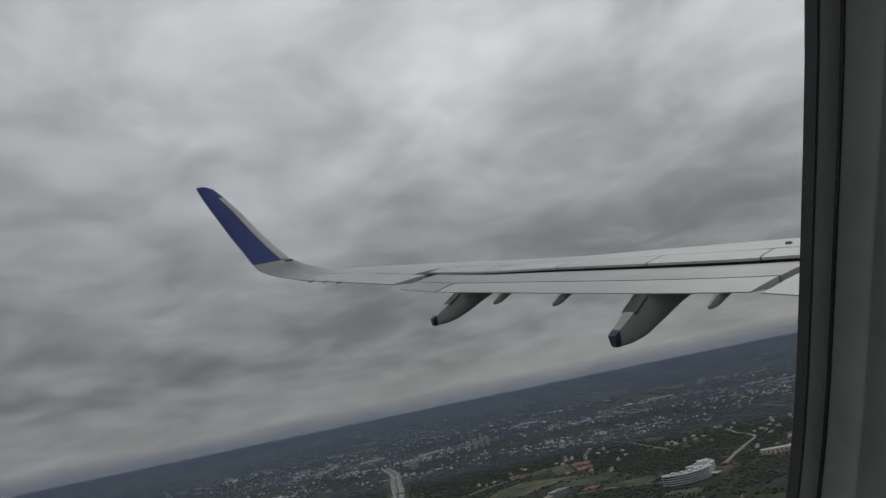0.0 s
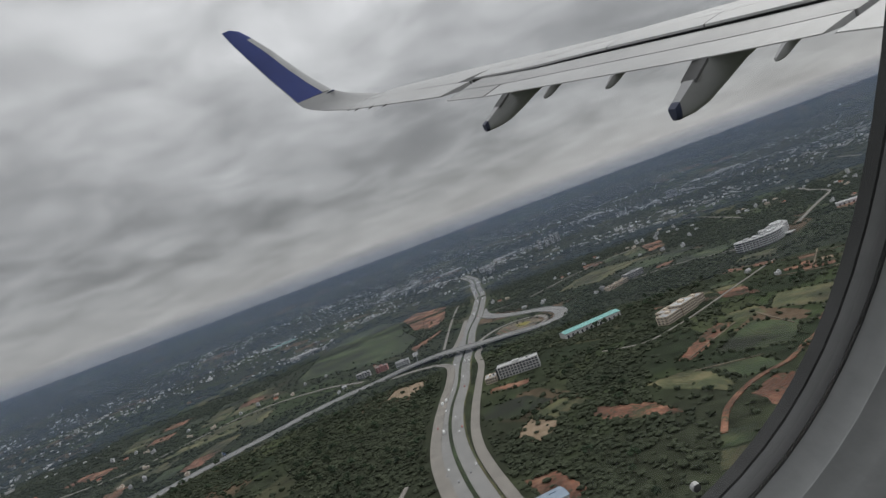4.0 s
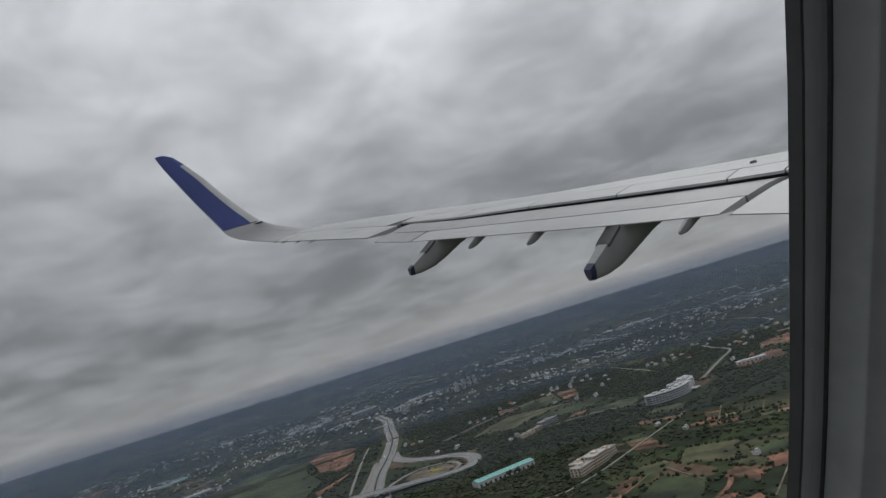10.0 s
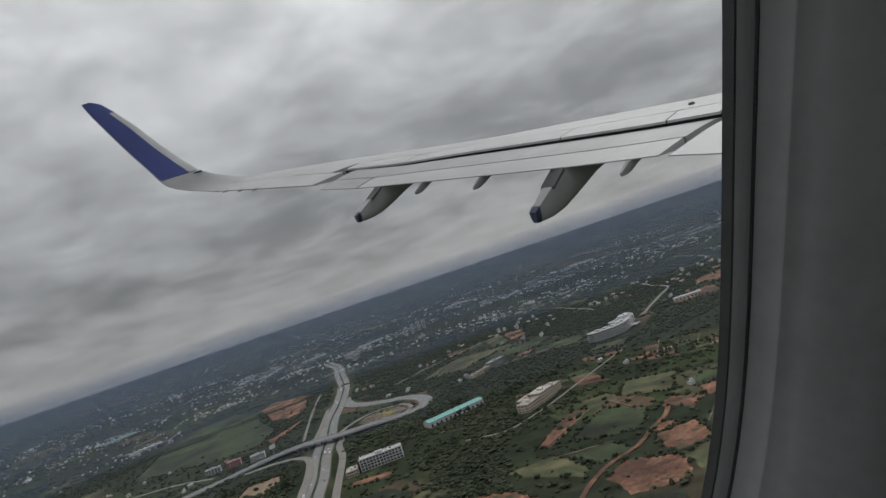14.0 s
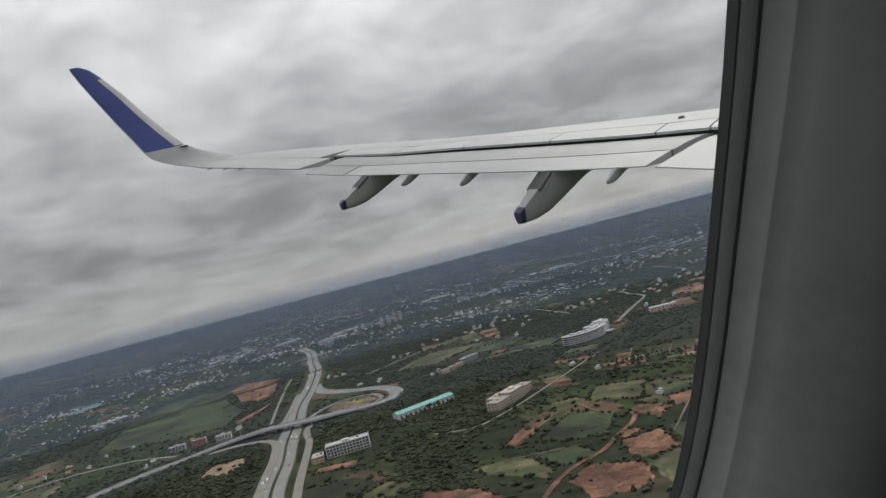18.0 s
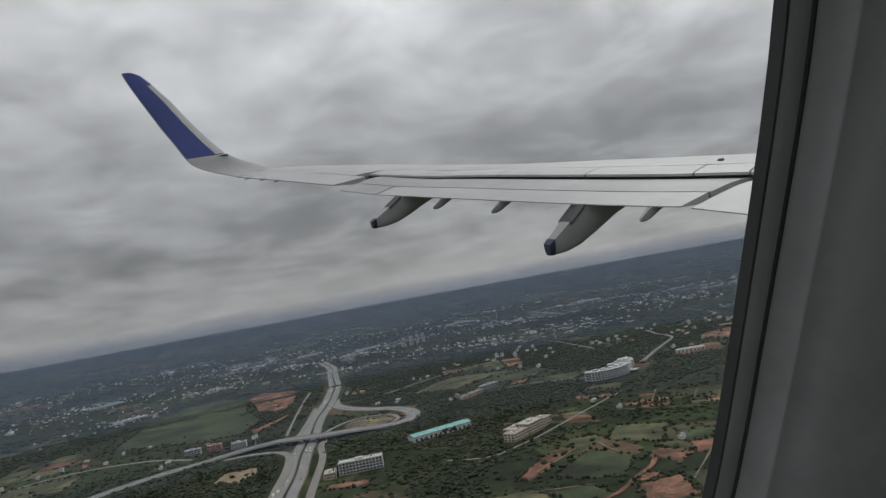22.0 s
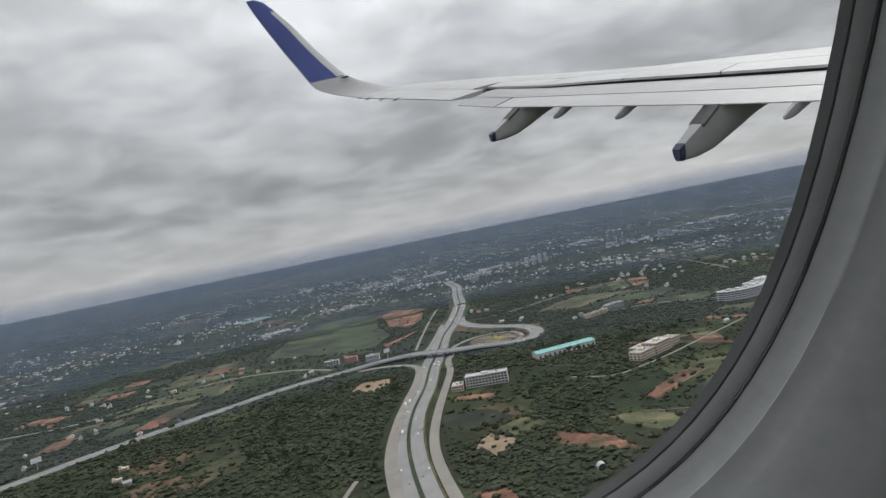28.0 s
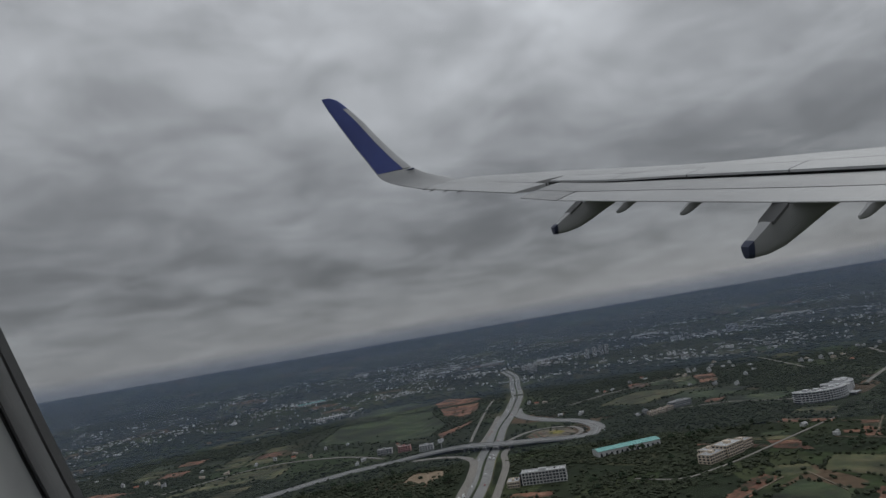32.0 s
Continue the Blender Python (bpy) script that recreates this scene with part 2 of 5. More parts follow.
def rod(a, b, r0, r1, sides=8, bm=None):
    a, b = Vector(a), Vector(b)
    q = (b - a).to_track_quat("Z", "Y")
    ring = lambda c, r: [c + q @ Vector((r * math.cos(2 * math.pi * i / sides), r * math.sin(2 * math.pi * i / sides), 0)) for i in range(sides)]
    return loft([ring(a, r0), ring(b, r1)], bm)


# ---- the airliner ----
airliner = thing("airliner", AIRCRAFT, "white and blue passenger jet flying with its flaps partly out", "aircraft")
SPAN = (-0.1, 4.63, 5.5, 6.7, 8.2, 9.4, 10.7, 12.3, 14.6)
TE_Z = (-1.30, -0.92, -0.853, -0.735, -0.58, -0.46, -0.275, -0.03, 0.27)


def te_x(y):
    return float(np.interp(y, (4.60, 10.42, 14.53), (4.64, 2.92, 1.89)))


def te_z(y):
    return float(np.interp(y, SPAN, TE_Z))


def le_x(y):
    return 8.45 - 0.515 * (y - 4.63)


def fat(y):
    return float(np.interp(y, (-0.1, 4.63, 8.0, 10.0, 11.0, 13.0, 14.6), (1.5, 0.98, 0.95, 0.80, 0.66, 0.42, 0.30)))


UPPER = ((0.0, 0.25, 0.41, 0.6, 0.8, 0.93, 0.985, 1.0), (0.0, 0.165, 0.165, 0.138, 0.080, 0.015, -0.045, -0.085))
LOWER = ((0.0, 0.25, 0.41, 0.6, 0.8, 0.93, 0.985, 1.0), (0.0, -0.02, -0.10, -0.20, -0.24, -0.20, -0.14, -0.085))


def wing_at(y, s, table=UPPER):
    """The wing's skin, s metres ahead of the trailing edge."""
    c = le_x(y) - te_x(y)
    return Vector((te_x(y) + s, y, te_z(y) + fat(y) * float(np.interp(s / c, *table))))


def gap_s(y):
    return float(np.interp(y, (4.63, 14.6), (0.95, 0.60)))


def hinge_s(y):
    return float(np.interp(y, (4.63, 14.6), (1.55, 0.98)))


def skin_ring(y, s0):
    c = le_x(y) - te_x(y)
    fr = [s0 / c + (1 - s0 / c) * f for f in (0, 0.15, 0.3, 0.5, 0.7, 0.85, 0.94, 0.985, 1.0)]
    top = [wing_at(y, f * c) for f in fr]
    low = [wing_at(y, f * c, LOWER) for f in fr[-2::-1]]
    return top + low


main_y = (-0.1, 2.0, 4.0, 4.63, 5.3, 6.2, 7.1, 8.0, 9.0, 10.0, 11.0)
part("wing_box", loft([skin_ring(y, hinge_s(y)) for y in main_y]), WING_GREY, airliner, "pale grey painted wing skin", True)
part("outer_wing_box", loft([skin_ring(y, gap_s(y) * 0.8) for y in (11.004, 12.0, 13.0, 14.0, 14.62)]), WING_GREY, airliner, "", True)


def slab(y0, y1, s_front, s_back, drop, thick, steps=6, lift=0.0):
    """A panel that lies in the wing's upper skin."""
    rings = []
    for i in range(steps + 1):
        y = y0 + (y1 - y0) * i / steps
        ring = []
        for f in (0.0, 0.08, 0.5, 0.92, 1.0):
            s = s_front(y) + (s_back(y) - s_front(y)) * f
            p = wing_at(y + 0.45 * (s - s_back(y)), s)
            ring.append(p + Vector((0, 0, lift - drop * f - (0.006 if f in (0.0, 1.0) else 0))))
        ring += [p + Vector((0, 0, -thick)) for p in reversed(ring)]
        rings.append(ring)
    return loft(rings)


joints = (4.66, 5.23, 6.55, 7.92, 9.31, 10.72)
for a, b in zip(joints, joints[1:]):
    part("spoiler", slab(a + 0.012, b - 0.012, lambda y: hinge_s(y) - 0.016, lambda y: gap_s(y), 0.0, 0.03, lift=0.012), WING_LIGHT, airliner, "light grey spoiler panel", True)
part("spoiler", slab(0.2, 4.65, lambda y: hinge_s(y) - 0.016, lambda y: gap_s(y), 0.0, 0.03, lift=0.012), WING_LIGHT, airliner, "light grey inboard spoiler panel", True)
# dark strips fill the spoiler joints and hinge line, colour standing for gap shade
for y in joints[1:-1]:
    part("spoiler_gap_fill", slab(y - 0.014, y + 0.014, lambda q: hinge_s(q) - 0.03, lambda q: gap_s(q) + 0.01, 0.0, 0.04, 1, lift=0.011), COVE, airliner, "dark filler strip between spoilers")
part("hinge_gap_fill", slab(4.7, 10.7, lambda q: hinge_s(q) + 0.004, lambda q: hinge_s(q) - 0.020, 0.0, 0.03, 12, lift=0.009), COVE, airliner, "dark filler strip along the spoiler hinge line")
# hollow ahead of the flaps: a dark plate carries its shade as colour
part("flap_cove_shade", loft([[wing_at(y, hinge_s(y) - 0.03) + Vector((0, 0, -0.035)), wing_at(y, gap_s(y) + 0.12) + Vector((0, 0, -0.05)), wing_at(y, gap_s(y) + 0.14) + Vector((0, 0, -0.16)), wing_at(y, hinge_s(y) - 0.03) + Vector((0, 0, -0.2))] for y in (0.0, 4.63, 7.0, 9.0, 10.98)]), COVE, airliner, "dark plate standing for shade in the gap ahead of the flap")


def flap_ring(y, f0, f1, scale=1.0, dz=0.0):
    """A slice of the flap from f0 to f1 of its chord, nose rounded when f1 is 1."""
    c = (gap_s(y) + 0.13) * scale
    top = ((0, 0.0), (0.2, 0.04), (0.36, 0.068), (0.6, 0.105), (0.8, 0.115), (0.93, 0.098), (1.0, 0.05))
    low = ((1.0, 0.05), (0.93, -0.005), (0.8, -0.03), (0.6, -0.045), (0.36, -0.035), (0.2, -0.025), (0, -0.012))
    k = min(1.2, 0.5 + 0.5 * fat(y))
    fs = [f0 + (f1 - f0) * i / 7 for i in range(8)]
    ring = [(f, float(np.interp(f, [q[0] for q in top], [q[1] for q in top]))) for f in fs]
    ring += [(f, float(np.interp(f, [q[0] for q in low[::-1]], [q[1] for q in low[::-1]]))) for f in fs[::-1]]
    return [Vector((te_x(y) + f * c, y, te_z(y) + h * k + dz)) for f, h in ring]


def strip(y0, y1, f0, f1, steps=8, scale=1.0, dz=0.0):
    return loft([flap_ring(y0 + (y1 - y0) * i / steps, f0, f1, scale, dz) for i in range(steps + 1)])


outboard = part("outboard_flap", strip(4.67, 10.44, 0.372, 1.0, 10), FLAP_GREY, airliner, "grey outboard flap drooped a little", True)
part("flap_tab", strip(4.68, 9.45, 0.0, 0.350, 9), WING_LIGHT, outboard, "lighter trailing edge of the flap", True)
part("flap_tab", strip(9.49, 10.44, 0.0, 0.350, 3), FLAP_GREY, outboard, "", True)
# dark strip in the tab line, its colour standing for shade
part("tab_gap_fill", strip(4.69, 10.40, 0.345, 0.377, 10, dz=-0.004), COVE, outboard, "dark line along the flap", True)
inboard = part("inboard_flap", strip(0.1, 4.56, 0.0, 1.0, 6, dz=-0.01), WING_LIGHT, airliner, "light grey inboard flap", True)
part("flap_end_seal", loft([[Vector((te_x(4.6) + s, 4.6 + o, te_z(4.6) + h)) for s, h in ((0.02, -0.03), (0.5, 0.03), (1.0, 0.07), (1.0, -0.03), (0.5, -0.04))] for o in (-0.012, 0.018)]), COVE, airliner, "dark seal between the flaps")
def aileron_lift(y):
    """The aileron rides a little higher than the drooped flap."""
    return Vector((0, 0, float(np.interp(y, (10.6, 12.3, 14.6), (0.075, 0.025, 0.0)))))


part("aileron", loft([[wing_at(y, gap_s(y) * 0.8 - 0.012) + Vector((0, 0, 0.004)), wing_at(y, gap_s(y) * 0.4) + Vector((0, 0, 0.008)) + aileron_lift(y) * 0.5, wing_at(y, 0.0) + Vector((0, 0, 0.006)) + aileron_lift(y), wing_at(y, 0.0) + Vector((0, 0, -0.012)) + aileron_lift(y), wing_at(y, gap_s(y) * 0.4, LOWER) + aileron_lift(y) * 0.5, wing_at(y, gap_s(y) * 0.8 - 0.012, LOWER)] for y in (10.60, 11.5, 12.5, 13.5, 14.42)]), WING_LIGHT, airliner, "light grey aileron with a dark hinge line", True)
part("aileron_end_seal", loft([[wing_at(y, q * gap_s(y)) + Vector((0, 0, h)) for q, h in ((0.82, 0.008), (0.0, 0.012), (0.0, -0.02), (0.82, -0.03))] for y in (14.44, 14.47)]), COVE, airliner, "dark seam at the aileron's end")
part("tip_fillet", loft([[wing_at(y, gap_s(y) * 0.8 + 0.01) + Vector((0, 0, 0.003)), wing_at(y, 0.0) + Vector((0, 0, 0.006)), wing_at(y, 0.0) + Vector((0, 0, -0.014)), wing_at(y, gap_s(y) * 0.8 + 0.01, LOWER)] for y in (14.475, 14.62)]), WING_GREY, airliner, "", True)
part("aileron_gap", loft([[wing_at(y, gap_s(y) * 0.8 + 0.012) + Vector((0, 0, 0.0025)), wing_at(y, gap_s(y) * 0.8 - 0.014) + Vector((0, 0, 0.0025)), wing_at(y, gap_s(y) * 0.8 - 0.014) + Vector((0, 0, -0.05)), wing_at(y, gap_s(y) * 0.8 + 0.012) + Vector((0, 0, -0.05))] for y in (10.6, 12.0, 13.4, 14.56)]), COVE, airliner)

# raked tip that turns up into the winglet: trailing edge, leading edge, station by station
TIP = ((14.62, te_x(14.62), le_x(14.62), te_z(14.62), 0.0), (14.80, 1.74, 3.10, 0.345, 10.0), (15.0, 1.52, 2.80, 0.44, 25.0), (15.18, 1.27, 2.46, 0.57, 45.0), (15.30, 1.10, 2.14, 0.70, 60.0), (15.39, 1.01, 1.90, 0.85, 70.0))
BLADE = ((15.39, 1.01, 1.86, 0.85, 70.0), (15.47, 0.87, 1.62, 1.17, 75.0), (15.58, 0.67, 1.34, 1.60, 77.0), (15.70, 0.43, 1.01, 2.17, 78.0), (15.78, 0.27, 0.73, 2.57, 78.0), (15.82, 0.19, 0.53, 2.81, 78.0), (15.835, 0.17, 0.36, 2.90, 78.0))


def blade_ring(y, aft, fore, z, cant, cut0=0.0, cut1=1.0, droop=0.0):
    c, n = fore - aft, Vector((0, -math.sin(radians(cant)), math.cos(radians(cant))))
    prof = ((0, 0.004), (0.25, 0.02), (0.5, 0.035), (0.75, 0.04), (0.92, 0.028), (1.0, 0.0))
    fs = [cut0 + (cut1 - cut0) * i / 6 for i in range(7)]
    h = [float(np.interp(f, [p[0] for p in prof], [p[1] for p in prof])) * c for f in fs]
    base = [Vector((aft + f * c, y, z - droop * f)) for f in fs]
    return [b + n * q for b, q in zip(base, h)] + [b - n * (q + 0.002) for b, q in reversed(list(zip(base, h)))]


winglet = part("winglet", loft([blade_ring(*row, droop=0.16 * (1 - i / 6)) for i, row in enumerate(TIP)]), WING_GREY, airliner, "tall winglet curving up, white root", True)
part("blue_panel", loft([blade_ring(*row, 0.03, 0.75) for row in BLADE]), BLUE, winglet, "deep blue painted winglet face", True)
part("leading_edge", loft([blade_ring(*row, 0.754, 1.0) for row in BLADE[:5]]), EDGE_METAL, winglet, "bare grey metal leading edge", True)
part("tip_panel", loft([blade_ring(*row, 0.754, 1.0) for row in BLADE[4:]]), BLUE, winglet, "blue painted tip", True)
part("trailing_edge", loft([blade_ring(*row, 0.0, 0.028) for row in BLADE]), WING_LIGHT, winglet, "thin white trailing edge", True)
part("position_light", rod((1.90, 15.30, 0.80), (1.72, 15.28, 0.80), 0.025, 0.012, 8), CAP, winglet, "small dark navigation light")
for y in (12.62, 13.25, 13.95):
    p = wing_at(y, 0.0) + aileron_lift(y)
    part("static_wick", rod(p + Vector((0.06, 0, 0.004)), p + Vector((-0.09, -0.01, -0.02)), 0.02, 0.007, 6), WICK, airliner, "dark static discharge wick")
p = wing_at(5.62, 1.9)
part("overwing_marker", rod(p, p + Vector((0, 0, 0.03)), 0.045, 0.03, 6), COVE, airliner, "small dark fitting on the wing")


def fairing(y, aft, drop, length, half, cap=True):
    """A canoe under the flap that hides its track; its tail droops with the flap."""
    rings, n = [], 14
    for f in (0.0, 0.028, 0.1, 0.18, 0.28, 0.4, 0.5, 0.65, 0.8, 1.0):
        x = te_x(y) - aft + f * length
        w = half * float(np.interp(f, (0, 0.1, 0.3, 0.5, 0.8, 1), (0.42, 0.6, 0.92, 1.0, 0.7, 0.25)))
        top = te_z(y) - drop * float(np.interp((x - te_x(y)) / aft, (-1, -0.5, 0, 1, 3), (0.80, 0.42, 0.03, 0.02, 0.04)))
        low = te_z(y) - drop * float(np.interp((x - te_x(y)) / aft, (-1.0, -0.7, -0.2, 0.3, 0.8, 1.3, 1.8, 3.0), (1.06, 1.12, 1.04, 0.82, 0.54, 0.32, 0.22, 0.2)))
        ring = []
        for i in range(n):
            a = math.pi * (1 + i / (n - 1))
            ring.append(Vector((x, y + w * math.copysign(abs(math.cos(a)) ** 0.8, math.cos(a)), top - (top - low) * abs(math.sin(a)) ** 0.9)))
        rings.append(ring)
    if cap:
        body = part("flap_track_fairing", loft(rings[1:]), FAIRING, airliner, "grey canoe-shaped flap track fairing", True)
        part("tail_cap", loft([[v.lerp(sum(rings[0], Vector()) / n, -0.06) for v in rings[0]], [v.lerp(sum(rings[1], Vector()) / n, -0.05) for v in rings[1]]]), CAP, body, "dark blue tail cap", True)
        # a dark plate stands for the shade in the track's hollow
        for f0, f1, name in ((-0.42, 0.0, "track_slot_shade"),):
            slot = [[Vector((te_x(y) + f * aft, y + q, te_z(y) - drop * float(np.interp(f, (-1, -0.5, 0), (0.80, 0.42, 0.03))) + h)) for q, h in ((-half * 0.86, 0.004), (half * 0.86, 0.004), (half * 0.86, -0.03), (-half * 0.86, -0.03))] for f in (f0, f1)]
            part(name, loft(slot), COVE, body, "dark plate for the shaded slot round the flap track")
    else:
        part("hinge_fairing", loft(rings), FAIRING, airliner, "small grey hinge fairing", True)


fairing(8.95, 0.48, 0.37, 2.2, 0.145)
fairing(5.85, 0.48, 0.45, 2.4, 0.145)
fairing(2.2, 0.5, 0.45, 2.8, 0.2)
for y in (8.03, 6.98, 5.0):
    fairing(y, 0.14, 0.13, 0.6, 0.035, False)

# ---- fuselage, cabin and window ----
R_SKIN, C_Y, C_Z, LEAN_0 = 1.98, -1.893, -0.581, math.atan(0.305)
WIN_A, WIN_B, WIN_N = 0.1168, 0.168, 2.79


def on_hull(x, z, inward=0.0):
    """A point of the hull's side; x and z from the window's middle, inward in metres towards the cabin."""
    th = LEAN_0 + z / math.cos(LEAN_0) / R_SKIN
    return Vector((x, C_Y + (R_SKIN - inward) * math.cos(th), C_Z + (R_SKIN - inward) * math.sin(th)))


def oval(extra, inward, n=72):
    ring = []
    for i in range(n):
        a = 2 * math.pi * (i + 0.5) / n
        c, s = math.cos(a), math.sin(a)
        ring.append(on_hull(math.copysign(abs(c) ** (2 / WIN_N), c) * (WIN_A + extra), math.copysign(abs(s) ** (2 / WIN_N), s) * (WIN_B + extra), inward))
    return ring


def frame_of(rect_x, rect_z, inward, n=72):
    ring = []
    for i in range(n):
        a = 2 * math.pi * (i + 0.5) / n
        c, s = math.cos(a), math.sin(a)
        k = 1 / max(abs(c), abs(s))
        ring.append(on_hull(c * k * rect_x, s * k * rect_z, inward))
    return ring


def hull(x0, x1, inward, name, mat, parent, inner, label=""):
    """The tube with an opening for the window, edged by the ring `inner`."""
    bm = loft([inner, frame_of(0.25, 0.30, inward)], caps=False)
    zs = [-0.30 + i * 0.05 for i in range(13)]

    def lengths(openings):
        """Runs along the hull; with openings, the places of the other windows are left out."""
        if not openings:
            return [(x0, -0.25), (0.25, x1)]
        cuts, at = [], x0
        for k in range(-8, 24):
            c = 0.533 * k
            if x0 < c - 0.12 and c + 0.12 < x1:
                cuts.append((at, c - 0.115))
                at = c + 0.115
        return cuts + [(at, x1)]

    for z, w in zip(zs, zs[1:]):
        for a, b in lengths(-0.16 < z < 0.14):
            if a < -0.26 or b > 0.26:
                a, b = (min(a, -0.25), min(b, -0.25)) if b <= 0.13 else (max(a, 0.25), max(b, 0.25))
                if b - a > 0.01:
                    bm.faces.new([bm.verts.new(on_hull(*q, inward)) for q in ((a, z), (b, z), (b, w), (a, w))])
    full = 2 * math.pi * R_SKIN * math.cos(LEAN_0)
    steps = 56
    for i in range(steps):
        z, w = 0.30 + (full - 0.6) * i / steps, 0.30 + (full - 0.6) * (i + 1) / steps
        far_side = abs((z + w) / 2 / math.cos(LEAN_0) / R_SKIN - (math.pi - 2 * LEAN_0)) < 0.09
        for a, b in (lengths(True) if far_side else [(x0, x1)]):
            bm.faces.new([bm.verts.new(on_hull(*q, inward)) for q in ((a, z), (b, z), (b, w), (a, w))])
    bmesh.ops.remove_doubles(bm, verts=bm.verts[:], dist=0.0005)
    return part(name, bm, mat, parent, label, True) if parent else new(name, finish(bm, name, mat, True))


hull(-1.6, 11.5, 0.0, "fuselage", SKIN, airliner, oval(0.0, 0.0), "white painted fuselage skin")
cabin_wall = hull(-1.5, 2.0, 0.062, "wall_cabin", LINER, None, oval(0.052, 0.062))
cabin_wall.matrix_basis = AIRCRAFT
tagged(cabin_wall, "grey moulded cabin sidewall panel in shadow", "wall", kind="structure")
# unseen end walls, added so that light enters only by the windows
for x, name in ((-1.5, "wall_aft"), (2.0, "wall_forward")):
    bm = bmesh.new()
    disc = lambda q: [Vector((q, C_Y + 1.915 * math.cos(2 * math.pi * i / 48), C_Z + 1.915 * math.sin(2 * math.pi * i / 48))) for i in range(48)]
    loft([disc(x - 0.02), disc(x + 0.02)], bm)
    ob = new(name, finish(bm, name, LINER))
    ob.matrix_basis = AIRCRAFT
    tagged(ob, "unseen plain grey wall added to close the cabin end", "wall", kind="structure")
floor = new("floor", finish(box(-1.47, 1.97, C_Y - 1.70, C_Y + 1.70, -1.15, -1.10), "floor", CARPET))
floor.matrix_basis = AIRCRAFT
tagged(floor, "dark blue carpeted cabin floor", "floor", kind="structure")

window = thing("window_1", AIRCRAFT, "rounded cabin window with black rubber seal", "window", kind="structure")
part("pane", loft([oval(0.002, 0.004), oval(0.002, 0.0065)]), pane_mat, window, "clear acrylic pane").visible_shadow = False
part("outer_seal", loft([oval(0.0, -0.002), oval(0.0, 0.0014), oval(0.0004, 0.0018), oval(0.0010, 0.0014), oval(0.0010, -0.002)], caps=False), RUBBER, window, "black rubber seal", True)
part("retainer", loft([oval(0.0004, 0.0018), oval(0.0012, 0.0044), oval(0.0020, 0.0056)], caps=False), SEAL, window, "grey pane retainer", True)
part("inner_seal", loft([oval(0.0020, 0.0056), oval(0.0028, 0.0057), oval(0.0030, 0.0062)], caps=False), RUBBER, window, "black inner seal", True)
part("reveal", loft([oval(0.0030, 0.0062), oval(0.0040, 0.0092), oval(0.0054, 0.0128), oval(0.0053, 0.0134), oval(0.0056, 0.0140)], caps=False), PLASTIC, window, "grey plastic window reveal", True)
part("surround", loft([oval(0.0056, 0.0140), oval(0.0062, 0.0151), oval(0.0082, 0.0200), oval(0.0083, 0.0206), oval(0.0118, 0.0272), oval(0.0140, 0.0325), oval(0.0195, 0.0430), oval(0.0320, 0.0560), oval(0.052, 0.062)], caps=False), PLASTIC, window, "moulded grey window surround", True)
p = on_hull(0.043, -0.147, 0.0068)
part("breather_hole", rod(p + Vector((0, 0.0006, 0)), p - Vector((0, 0.0006, 0)), 0.0013, 0.0011, 10), SKIN, window, "tiny frosted breather hole")

# ---- the land below ----
def rise(r):
    """The land climbs gently towards the far hills."""
    if r < 1900:
        return 0.0
    flat = math.atan2(ALTITUDE, 1900)
    end = math.radians(0.45)
    a = flat + (end - flat) * min(1.0, (r - 1900) / (4600 - 1900)) ** 0.85
    return max(0.0, ALTITUDE - r * math.tan(a))


def land(x, y):
    return rise(math.hypot(x, y))


def far_plan(x, y):
    """A place of the level plan on the rising far land, under the same angle from the aircraft."""
    r = math.hypot(x, y)
    if r < 1900:
        return x, y
    flat, end = math.atan2(ALTITUDE, 1900), math.radians(0.45)
    f = min(1.0, (math.atan2(ALTITUDE, r) - flat) / (end - flat))
    k = (1900 + 2700 * max(0.0, f) ** (1 / 0.85)) / r
    return x * k, y * k


SCRUB = bpy.data.materials.new("scrub_land")
SCRUB.use_nodes = True


